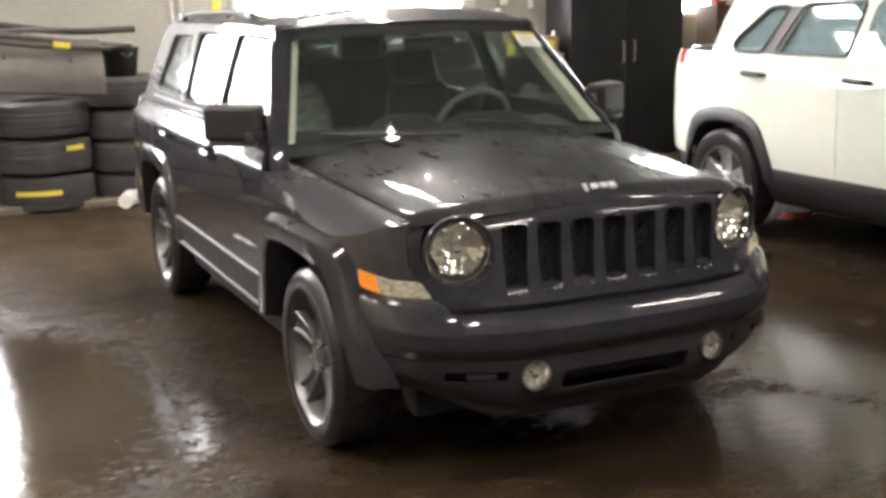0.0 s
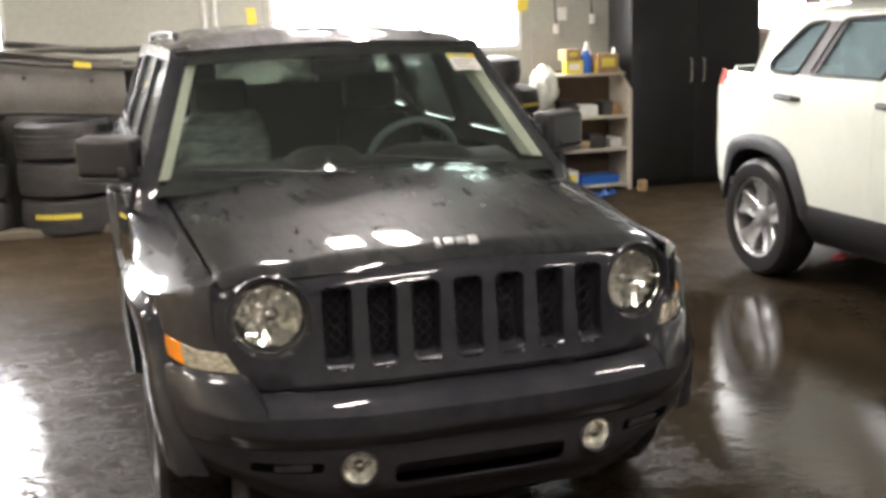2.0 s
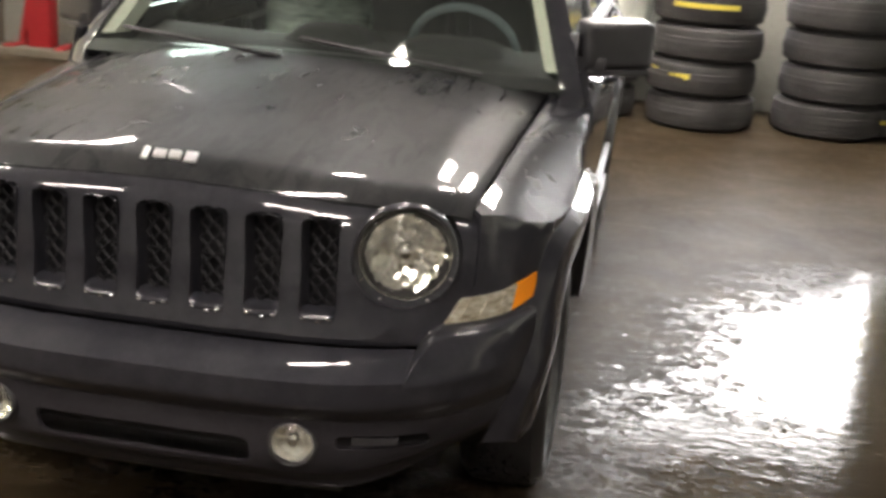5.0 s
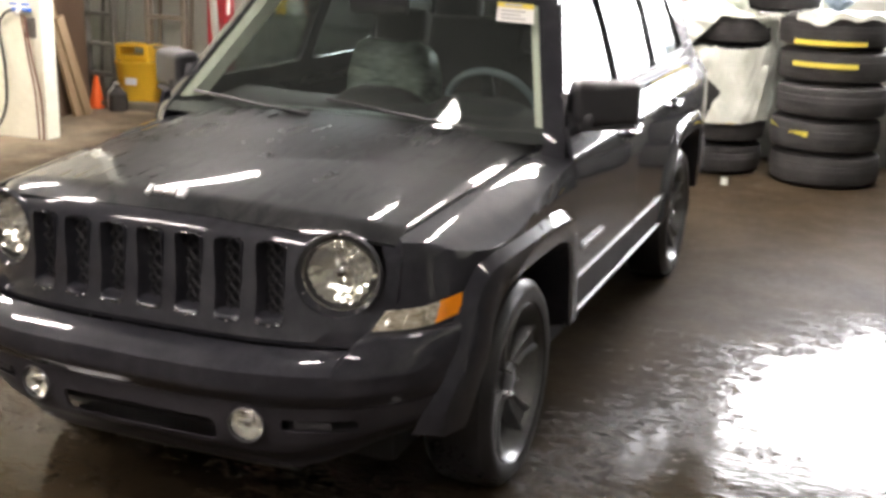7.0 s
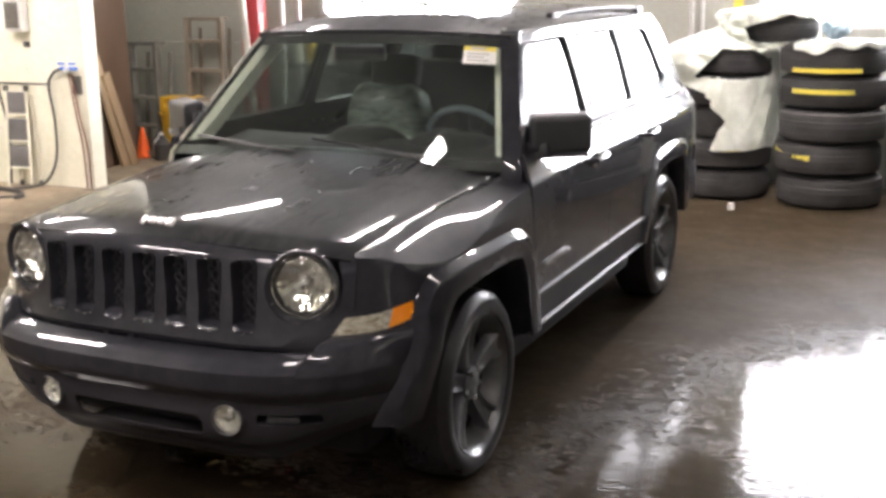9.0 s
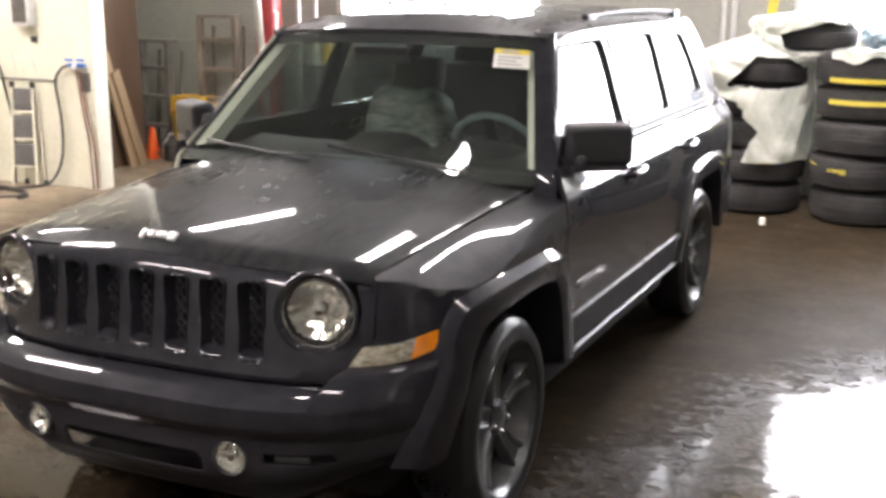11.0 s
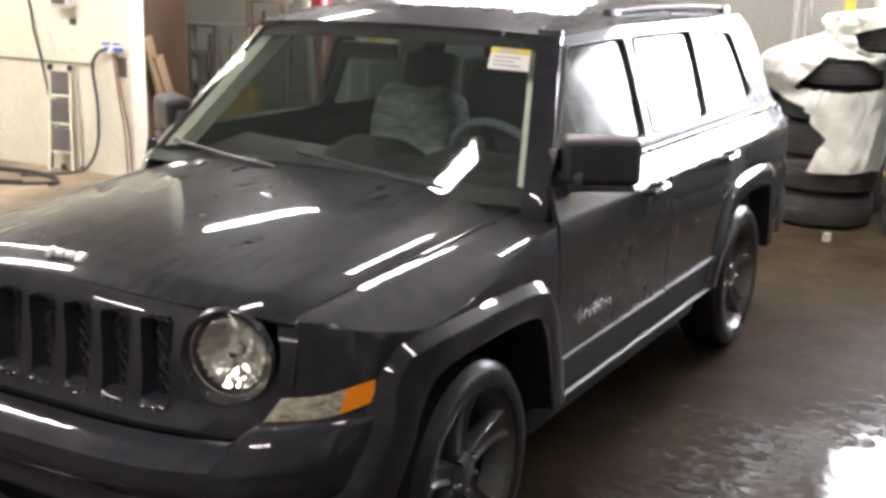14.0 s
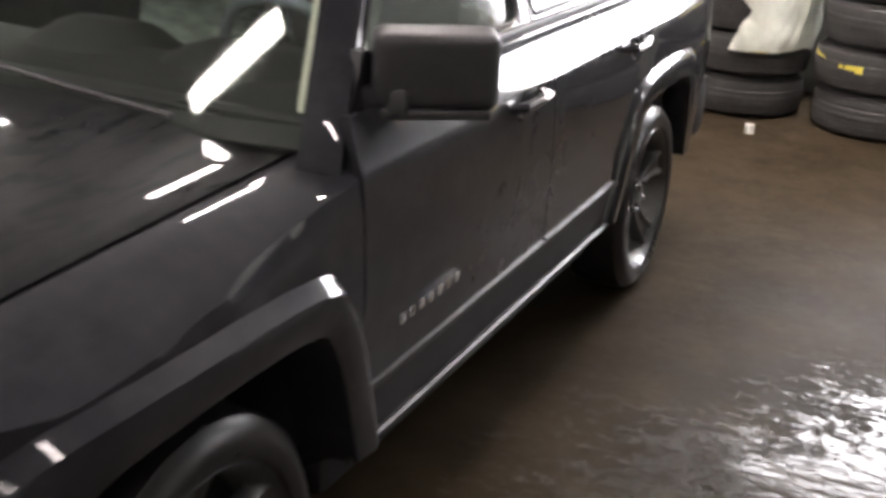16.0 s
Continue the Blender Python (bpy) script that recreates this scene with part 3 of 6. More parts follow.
def front_end(car):
    # hood
    rows = []
    for v in steps(0, 1, 22):
        row = []
        for u in HOOD_COLUMNS:
            xe = u * hood_edge(lerp(0.29, 1.33, v))
            y = lerp(plan(xe, 0.97, 0.185), 1.27 + 0.13 * (xe / 0.7) ** 2, v)
            z = top_z(xe, y)
            dome = 0.010 * (0.5 + 0.5 * math.tanh((0.40 + 0.10 * v - abs(xe)) / 0.05)) * min(1, v * 1.6)
            lip = -0.022 * max(0, 1 - v / 0.04) ** 2 - 0.006 * max(0, (abs(u) - 0.96) / 0.04) ** 2
            row.append((xe, y, z + dome + lip))
        rows.append(row)
    part("hood", sheet(rows, 0.012), HOOD_PAINT, car, "dark smeared wet hood with a raised middle", 25)
    # cowl under the windscreen
    rows = [[(x, 1.27 + 0.13 * (x / 0.7) ** 2 + d, top_z(x, 1.3) + dz) for x in steps(-0.70, 0.70, 16)] for d, dz in ((0.0, -0.02), (0.06, -0.012), (0.13, -0.005))]
    part("cowl", sheet(rows, 0.01), BLACK_PLASTIC, car)
    # nose panel with seven openings and two lamp openings
    zs = [0.646, 0.66, 0.70, 0.76, 0.82, 0.88, 0.912, 0.930, 0.945, 0.957, 0.967, 0.974]
    def nose_edge(z):
        return 0.69 - 0.085 * max(0, (0.765 - z) / 0.12) ** 1.2

    rows = [[(x, plan(x, z) + (0.008 if k == len(zs) - 1 else 0.0) + (0.010 if k == 0 else 0.0), z - 0.13 * x * x * max(0, (z - 0.80) / 0.174)) for x in steps(-nose_edge(z), nose_edge(z), 46)] for k, z in enumerate(zs)]
    cuts = [prism(round_rect(0.1235 * i, SLOT_Z, 0.078, 0.215, 0.016), "y", -0.3, 0.6) for i in range(-3, 4)]
    cuts += [lathe([(-0.3, 0.113), (0.6, 0.113)], 40, "y", None, (s * 0.548, 0, LAMP_Z), True) for s in (-1, 1)]
    part("grille_panel", carved(sheet(rows, 0.03), cuts), PAINT, car, "dark nose panel with seven upright slots", 30)
    rows = [[(x, plan(x, 0.8) + 0.055, z) for x in steps(-0.47, 0.47, 20)] for z in steps(0.64, 0.94, 4)]
    part("grille_backing", surface(rows), GRILLE_BLACK, car)
    for i in range(-3, 4):
        x = 0.1235 * i
        loop = round_rect(x, SLOT_Z, 0.080, 0.217, 0.017)
        inner = round_rect(x, SLOT_Z, 0.066, 0.20, 0.012)
        rows = [[(px, plan(px, 0.79) + d, pz) for px, pz in lp] for lp, d in ((loop, -0.001), (loop, 0.004), (inner, 0.022), (inner, 0.05))]
        sf = part("slot_frame", surface(rows, closed_u=True), PAINT, car)
        lip = [[(x + 0.037 * q, plan(x + 0.037 * q, 0.74) + d, SLOT_Z + z + 0.006 * q ** 6) for q in steps(-1, 1, 8)] for d, z in ((0.030, -0.094), (0.012, -0.099), (0.0, -0.103), (-0.007, -0.108), (-0.009, -0.113), (-0.006, -0.119), (0.004, -0.123))]
        part("slot_lip", sheet(lip, 0.004), PAINT, sf, "sloped lower lip")
        for q in (-0.030, 0.004, 0.029):
            bead = bmesh.new()
            bmesh.ops.create_icosphere(bead, subdivisions=2, radius=0.0042)
            bmesh.ops.scale(bead, vec=(1.3, 0.8, 0.8), verts=bead.verts)
            bmesh.ops.translate(bead, vec=(x + q, plan(x + q, 0.70) - 0.006, SLOT_Z - 0.117 + 0.006 * (abs(q) > 0.02)), verts=bead.verts)
            part("water_bead", bead, CHROME, sf, "bright bead of water")
        mesh = bmesh.new()
        for cx in (-0.0165, 0.0165):
            for sgn in (-1, 1):
                tube([(x + cx + sgn * (0.0145 if k % 2 else -0.0015), plan(x, 0.79) + 0.040, SLOT_Z - 0.102 + 0.0185 * k) for k in range(12)], 0.0042, 5, mesh)
        part("grille_mesh", mesh, GRILLE_BLACK, car, "black honeycomb grille insert")
    part("grille_bar", tube([(x, plan(x, 0.79) + 0.046, SLOT_Z - 0.01) for x in steps(-0.42, 0.42, 14)], 0.004, 6), GRILLE_BLACK, car)

    def lamps(s):
        # headlight
        c = (s * 0.548, plan(0.548, LAMP_Z) + 0.004, LAMP_Z)
        rot = Matrix.Rotation(s * radians(14), 4, "Z")
        place = Matrix.Translation(c) @ rot
        h = part("headlight", lathe([(0.012, 0.119), (-0.002, 0.117), (-0.006, 0.1145), (-0.005, 0.112), (0.003, 0.107), (0.008, 0.103), (0.04, 0.097)], 48, "y"), PAINT, car, "round clear headlight with a chrome bowl")
        h.matrix_basis = place
        for a in (-150, -118, -62, -24):
            bead = bmesh.new()
            bmesh.ops.create_icosphere(bead, subdivisions=2, radius=0.0040)
            bmesh.ops.translate(bead, vec=(0.109 * math.cos(radians(a)), -0.003, 0.109 * math.sin(radians(a))), verts=bead.verts)
            part("water_bead", bead, CHROME, h, "bright bead of water")
        part("lens", lathe([(0.009, 0.103), (-0.001, 0.094), (-0.009, 0.07), (-0.014, 0.04), (-0.016, 0.0)], 48, "y"), LENS, h)
        rng = random.Random(4)
        bowl = bmesh.new()
        tilt = [[rng.uniform(-0.42, 0.42) for _ in range(6)] for _ in range(14)]
        n_r, n_a = 14, 64
        vs = []
        for i in range(n_r + 1):
            r = lerp(0.016, 0.101, i / n_r)
            ring = []
            for q in range(n_a):
                a = 2 * math.pi * q / n_a
                px, pz = r * math.cos(a), r * math.sin(a)
                col = min(int((px + 0.0965) / 0.0138), 13)
                band = min(int((pz + 0.0965) / 0.0325), 5)
                mid = -0.0965 + 0.0138 * (col + 0.5)
                flute = 14.0 * ((px - mid) ** 2 - 0.00002) + tilt[col][band] * (px - mid) + 0.8 * tilt[band][col % 6] * (pz + 0.0965 - 0.0325 * (band + 0.5))
                flute *= 0.35 + 0.65 * min(max((s * px + 0.03) / 0.03, 0), 1)
                ring.append(bowl.verts.new((px, 0.011 + 0.058 * (1 - (r / 0.101) ** 2) + flute * (r < 0.097), pz)))
            vs.append(ring)
        for i in range(n_r):
            for q in range(n_a):
                bowl.faces.new((vs[i][q], vs[i][(q + 1) % n_a], vs[i + 1][(q + 1) % n_a], vs[i + 1][q]))
        part("reflector", bowl, REFLECTOR, h, "fluted chrome bowl", 12)
        part("bowl_back", lathe([(0.012, 0.097), (0.08, 0.05), (0.085, 0.0)], 24, "y"), GAP, h)
        part("bulb_shade", lathe([(0.022, 0.0), (0.028, 0.012), (0.045, 0.015), (0.08, 0.013)], 20, "y"), CHROME, h)
        # turn signal
        rows_c, rows_a = [], []
        for u in steps(0, 1, 16):
            xi = lerp(0.672, 0.812, u)
            lo = lerp(0.695, 0.715, max(0, (u - 0.6) / 0.4) ** 1.5) if u > 0.6 else 0.695
            hi = lerp(0.748, 0.752, u) + 0.016 * max(0, (u - 0.55) / 0.45)
            xl = xi - 0.032 * (1 - u)
            row = [(lerp(xl, xi, t), plan(lerp(xl, xi, t), lerp(lo, hi, t)) - 0.010, lerp(lo, hi, t)) for t in steps(0, 1, 4)]
            (rows_c if u < 0.70 else rows_a).append(row)
        rows_c.append(rows_a[0])
        sig = part("turn_signal", flip(sheet(rows_c, 0.012), s), CLEAR_LAMP, car, "clear and amber corner lamp")
        for k in range(2, len(rows_c) - 1, 4):
            rib = [(p[0], p[1] - 0.003, p[2]) for p in rows_c[k][1:-1]]
            part("lens_rib", flip(tube(rib, 0.003, 6), s), CLEAR_LAMP, sig)
        part("amber_lens", flip(sheet(rows_a, 0.02), s), AMBER, sig, "orange side marker")
        # fog lamp
        cx = 0.349
        c = (s * cx, plan(cx, 0.438) - 0.004, 0.438)
        f = part("fog_lamp", lathe([(0.03, 0.056), (0.0, 0.055), (-0.006, 0.050), (0.0, 0.046), (0.03, 0.044)], 32, "y"), BLACK_PLASTIC, car, "small round clear fog lamp")
        f.matrix_basis = Matrix.Translation(c) @ Matrix.Rotation(s * radians(8), 4, "Z")
        part("lens", lathe([(0.002, 0.046), (-0.006, 0.038), (-0.010, 0.0)], 32, "y"), LENS, f)
        rows = [[(r * math.cos(2 * math.pi * i / 32), d + 0.006 * ((i // 4) % 2), r * math.sin(2 * math.pi * i / 32)) for i in range(32)] for d, r in [(0.003, 0.045), (0.02, 0.035), (0.03, 0.012)]]
        part("reflector", surface(rows, closed_u=True), REFLECTOR, f, "", 20)
        part("bulb_shade", lathe([(0.004, 0.0), (0.008, 0.012), (0.03, 0.010)], 12, "y"), CHROME, f)

    both(lamps)

    # raised bumper corners below the turn signals
    def wing(s):
        rows = []
        for z, y0, x_in in ((0.588, 0.0030, 0.574), (0.600, 0.0045, 0.579), (0.612, 0.012, 0.585), (0.630, 0.020, 0.592), (0.650, 0.034, 0.603), (0.668, 0.050, 0.616), (0.680, 0.064, 0.626), (0.687, 0.080, 0.634), (0.690, 0.100, 0.640), (0.691, 0.135, 0.645)):
            c = plan_curve(z, 30, x_in, y0)
            back = plan(x_in, z, 0.15)
            rows.append([(x_in - 0.020, max(back, c[0][1] + 0.02), z), (x_in - 0.007, c[0][1] + 0.012, z)] + [(x + 0.003, y, z) for x, y in c])
        part("bumper_corner", flip(carved(sheet(rows, 0.008), [arch_cutter(WHEEL_Y[0])]), s), PAINT, car, "raised dark bumper corner", 40)

    both(wing)

    # bumper: painted upper band and black lower apron, each one wrapped plate
    def wrap(zs, n=34):
        rows = []
        for z in zs:
            half = plan_curve(z, n)
            rows.append([(-x, y, z) for x, y in half[::-1]] + [(x, y, z) for x, y in half[1:]])
        return rows

    up = [0.505, 0.525, 0.54, 0.55, 0.565, 0.585, 0.60, 0.615, 0.628, 0.638, 0.644]
    ar = [arch_cutter(WHEEL_Y[0])]
    ar += [flip(arch_cutter(WHEEL_Y[0]), -1)]
    part("bumper", carved(sheet(wrap(up), 0.012), ar), PAINT, car, "dark painted bumper band", 40)
    low = [0.275, 0.30, 0.33, 0.36, 0.40, 0.44, 0.47, 0.495, 0.50]
    cuts = [prism(round_rect(0, 0.405, 0.50, 0.07, 0.02), "y", -0.3, 0.5)]
    cuts += [lathe([(-0.3, 0.053), (0.5, 0.053)], 32, "y", None, (s * 0.349, 0, 0.438), True) for s in (-1, 1)]
    cuts += [prism(round_rect(s * 0.535, 0.445, 0.19, 0.036, 0.012), "y", -0.3, 0.5) for s in (-1, 1)]
    cuts += [arch_cutter(WHEEL_Y[0]), flip(arch_cutter(WHEEL_Y[0]), -1)]
    def lifted(row):
        out = []
        for x, y, z in row:
            k = min(max((abs(x) - 0.40) / 0.36, 0), 1)
            out.append((x, y, z + 0.115 * k * k * (3 - 2 * k) * (0.50 - z) / 0.225))
        return out

    part("bumper_apron", carved(sheet([lifted(r) for r in wrap(low)], 0.012), cuts), CLADDING, car, "dark lower bumper with fog lamp openings", 40)
    rows = [[(x, plan(x, 0.42) + 0.05, z) for x in steps(-0.64, 0.64, 20)] for z in (0.395, 0.50)]
    part("bumper_backing", surface(rows), GAP, car)
    for s in (-1, 1):
        part("tow_hook_cover", boxed((s * 0.52, plan(0.52, 0.44) + 0.012, 0.445), (0.10, 0.012, 0.02), 0.004, Matrix.Rotation(s * radians(16), 3, "Z")), BLACK_PLASTIC, car)
    part("skid_panel", sheet([[(x, 0.15 + d + 0.1 * x * x, z) for x in steps(-0.42, 0.42, 14)] for d, z in ((0.0, 0.285), (0.05, 0.245), (0.4, 0.225))], 0.01), BLACK_PLASTIC, car)

    # corner wings below the turn signals and the fenders
    def fender(s):
        n = 26
        x0 = 0.692
        rows = []
        zs = [0.646, 0.67, 0.70, 0.74, 0.78, 0.82, 0.86]
        for z in zs:
            c = plan_curve(z, n, nose_edge(z) + 0.003)
            rows.append([(x, y, z) for x, y in c] + [(half_width(z), y, z) for y in (1.05, 1.15, 1.25, 1.375)])
        for t in (0.88, 0.90):
            c = plan_curve(t, n, x0)
            rows.append([(x, y, min(t, top_z(x, y))) for x, y in c] + [(half_width(t), y, t) for y in (1.05, 1.15, 1.25, 1.375)])
        outer = [(x, y) for x, y, _ in rows[-1]]
        for u in (0.08, 0.16, 0.22, 0.30, 0.5, 0.66, 0.72, 0.77, 0.82, 0.87, 0.94, 1.0):
            row = []
            for i, (x, y) in enumerate(outer):
                yi = lerp(0.305, 1.385, i / (len(outer) - 1))
                yy = lerp(y, max(yi, plan(hood_edge(yi), 0.97, 0.19)), u)
                xx = lerp(x, hood_edge(yy) + 0.006, u)
                row.append((xx, yy, top_z(xx, yy) - (0.006 if u > 0.97 else 0.0)))
            rows.append(row)
        bm = carved(sheet(rows, 0.008), [arch_cutter(WHEEL_Y[0])])
        part("fender", flip(bm, s), PAINT, car, "dark wet front fender", 30)

    both(fender)
    inner = boxed((0, 0.86, 0.72), (1.24, 0.86, 0.36), 0.02)
    part("engine_bay", inner, GAP, car)


def sides(car):
    def one(s):
        zs = [0.40, 0.46, 0.52, 0.58, 0.66, 0.74, 0.82, 0.88, 0.93, 0.965, 0.985, 0.994, 1.003, 1.02, 1.05, 1.070, 1.078, 1.094]

        def panel(name, y0, y1, low, cut=None, label=""):
            rows = []
            for z in [low] + [z for z in zs if z > low + 0.01]:
                tail = lambda y: 0.045 * max(0, (y - 3.6) / 0.8) ** 2
                fade = lambda y: 0.030 * min(max((2.25 - y) / 0.75, 0), 1) * min(max((z - 1.0) / 0.07, 0), 1)
                rows.append([(half_width(z) + fade(y) - tail(y) - 0.006 * math.exp(-((z - 0.63) / 0.05) ** 2), y, z) for y in steps(y0 + 0.003, y1 - 0.003, 10)])
            bm = sheet(rows, 0.02)
            if cut:
                bm = carved(bm, cut)
            return part(name, flip(bm, s), PAINT, car, label, 30)

        panel("front_door", 1.38, 2.40, 0.53, None, "dark wet front door")
        d2 = panel("rear_door", 2.40, 3.30, 0.53, [arch_cutter(WHEEL_Y[1])], "dark wet rear door")
        panel("rear_quarter", 3.30, 4.34, 0.41, [arch_cutter(WHEEL_Y[1])])
        rows = [[(half_width(z) - d, y, z) for y in steps(1.36, 3.10, 12)] for z, d in ((0.25, 0.16), (0.30, 0.12), (0.35, 0.09), (0.378, 0.05), (0.395, 0.004), (0.408, 0.002))]
        part("rocker_panel", flip(sheet(rows, 0.03), s), BLACK_PLASTIC, car)
        # bright lower edge and side moulding
        part("sill_strip", flip(sheet([[(half_width(z) + d, y, z) for y in steps(1.34, 3.09, 8)] for z, d in ((0.392, 0.004), (0.396, 0.012), (0.406, 0.013), (0.411, 0.004))], 0.004), s), BLACK_PLASTIC, car, "thin sill strip")
        for y0, y1 in ((1.40, 2.392), (2.408, 3.08)):
            rows = [[(half_width(z) + d, y, z) for y in steps(y0, y1, 8)] for z, d in ((0.522, -0.01), (0.524, 0.008), (0.537, 0.010), (0.541, 0.008), (0.543, -0.01))]
            low = [[(half_width(0.52) - 0.004 - 0.06 * (0.526 - z), y, z) for y in steps(y0 - 0.017, y1 + 0.005, 8)] for z in (0.412, 0.44, 0.47, 0.50, 0.526)]
            part("lower_cladding", flip(sheet(low, 0.02), s), CLADDING, car, "dark lower door cladding")
            part("side_moulding", flip(sheet(rows, 0.004), s), BLACK_PLASTIC, car)
        # cabin side with three window openings
        ys = steps(0, 1, 30)
        rows = []
        for z in (1.075, 1.12, 1.2, 1.3, 1.4, 1.47, 1.52, 1.535):
            rows.append([(side_x(z, y), y, z) for y in (lerp(pillar_y(z) + 0.004, rear_y(z), u) for u in ys)])
        front = fillet([(1.53, 1.135), (1.865, 1.485), (2.385, 1.492), (2.345, 1.135)], 0.04)
        back = fillet([(2.435, 1.135), (2.475, 1.492), (3.165, 1.490), (3.105, 1.138)], 0.04)
        quarter = fillet([(3.265, 1.155), (3.315, 1.475), (3.76, 1.465), (3.86, 1.165)], 0.05)
        cab = carved(sheet(rows, 0.035), [prism(lp, "x", 0.3, 1.2) for lp in (front, back, quarter)])
        part("cabin_side", flip(cab, s), PAINT, car, "dark window frames and pillars", 30)
        for nm, (y0, y1), mat in (("front_side_window", (1.48, 2.42), SIDE_GLASS), ("rear_side_window", (2.42, 3.19), SIDE_GLASS), ("quarter_window", (3.22, 3.92), SIDE_GLASS)):
            rows = [[(side_x(z, max(y, pillar_y(z) + 0.03)) - 0.012, max(y, pillar_y(z) + 0.03), z) for y in steps(y0, y1, 10)] for z in steps(1.10, 1.505, 8)]
            part(nm, flip(sheet(rows, 0.004), s), mat, car, "wet side window glass").visible_shadow = False
        for (yb, yt), z0 in (((2.352, 2.392), 1.125), ((2.428, 2.468), 1.125), ((3.112, 3.172), 1.13)):
            rows = [[(side_x(z, 2.5) + 0.003, lerp(yb, yt, (z - z0) / (1.495 - z0)) + dy, z) for dy in (-0.012, 0.0, 0.012)] for z in steps(z0, 1.495, 6)]
            part("window_seal", flip(sheet(rows, 0.006), s), BLACK_PLASTIC, car, "black rubber window seal")
        for loop in (front, back, quarter):
            part("window_seal", flip(tube([(side_x(z, y) + 0.001, y, z) for y, z in loop], 0.006, 6, None, True), s), BLACK_PLASTIC, car, "black rubber window seal")
        part("window_weatherstrip", flip(sheet([[(side_x(1.11, y) + d, y, z) for y in steps(1.50, 3.92, 14)] for z, d in ((1.096, 0.004), (1.098, 0.013), (1.112, 0.013), (1.122, 0.008), (1.124, -0.002))], 0.003), s), CLADDING, car, "black belt line trim")
        # A pillar between windscreen and door
        rows = []
        for t in steps(0, 1, 10):
            z = lerp(0.985, 1.535, t)
            x, y = glass_x(min(max(z, 1.03), 1.53)), pillar_y(max(z, 1.02))
            rows.append([(x - 0.004, y + 0.03, z), (x + 0.004, y, z), (x - 0.018, y - 0.03, z + 0.002), (x - 0.06, y - 0.055, z + 0.004), (x - 0.065, y - 0.03, z), (x - 0.03, y + 0.02, z)])
        bm = surface(rows, closed_u=True)
        part("windscreen_pillar", flip(bm, s), PAINT, car, "", 30)
        rows = [[(glass_x(z) - 0.075 + dx, pillar_y(z) - 0.02 + dy, z) for dx, dy in ((0.025, -0.01), (-0.022, 0.015), (-0.034, 0.10), (0.03, 0.19))] for z in steps(1.08, 1.52, 8)]
        part("pillar_lining", flip(sheet(rows, 0.006), s), PALE_TRIM, car, "pale inner pillar lining")
        # wheel arch flares
        for yc in WHEEL_Y:
            path_in = smooth_loop(arch(yc, -0.012), 2, closed=False)
            paths = [path_in] + [smooth_loop(arch(yc, g), 2, closed=False) for g in (0.004, 0.062, 0.078, 0.100, 0.108)]

            if yc < 2:  # the leading leg is broader
                paths[3:] = [[(y - 0.052 * min(max((yc - y) / 0.32, 0), 1), z + 0.012 * min(max((yc - y) / 0.32, 0), 1) * (z > AXLE)) for y, z in p] for p in paths[3:]]
                paths[2] = [(y - 0.040 * min(max((yc - y) / 0.32, 0), 1), z) for y, z in paths[2]]

            def hx(y, z):
                if y < YS:
                    return plan_x(y, z)
                return half_width(min(z, 0.9)) - 0.045 * max(0, (y - 3.6) / 0.8) ** 2

            out = 1.0 if yc < 2 else 0.65
            rows = [[(hx(*p) + (d * out if d > 0 else d), *p) for p, d in zip(ring, (-0.10, 0.024, 0.036, 0.032, 0.006, -0.008))] for ring in zip(paths[0], *paths[1:])]
            part("arch_flare", flip(sheet(rows, 0.004), s), PAINT, car, "dark angular wheel arch flare", 30)
            lin = []
            for y, z in smooth_loop(arch(yc, 0.0), 2, closed=False):
                lin.append([(0.50, y, z), (0.82, y, z)])
            part("arch_liner", flip(surface(lin), s), GAP, car)
        # mirror
        mb = boxed((0.014, 0, 0), (0.25, 0.10, 0.160), 0.030, None, 4)
        for v in mb.verts:
            v.co.x += 0.05 * v.co.y
            if v.co.y < 0:
                v.co.z *= 0.92
        sweep = Matrix.Rotation(radians(34), 3, "Z")
        bmesh.ops.rotate(mb, cent=(-0.10, 0, 0), matrix=sweep, verts=mb.verts)
        bmesh.ops.translate(mb, vec=(0.90, 1.53, 1.156), verts=mb.verts)
        m = part("side_mirror", flip(mb, s), MIRROR_BLACK, car, "black squared wing mirror", 40)
        mg = boxed((0.014, 0.049, 0), (0.20, 0.006, 0.12), 0.002)
        bmesh.ops.rotate(mg, cent=(-0.10, 0, 0), matrix=sweep, verts=mg.verts)
        bmesh.ops.translate(mg, vec=(0.90, 1.53, 1.158), verts=mg.verts)
        part("mirror_glass", flip(mg, s), CHROME, m)
        arm = boxed((0.005, -0.004, -0.082), (0.23, 0.09, 0.022), 0.008)
        bmesh.ops.rotate(arm, cent=(-0.10, 0, 0), matrix=sweep, verts=arm.verts)
        bmesh.ops.translate(arm, vec=(0.90, 1.53, 1.156), verts=arm.verts)
        part("mirror_base", flip(arm, s), BLACK_PLASTIC, m)
        part("sail_panel", flip(prism([(1.46, 1.075), (1.50, 1.19), (1.53, 1.19), (1.60, 1.075)], "x", 0.758, 0.785), s), BLACK_PLASTIC, m)
        part("mirror_foot", flip(boxed((0.825, 1.545, 1.10), (0.10, 0.09, 0.05), 0.012), s), BLACK_PLASTIC, m)
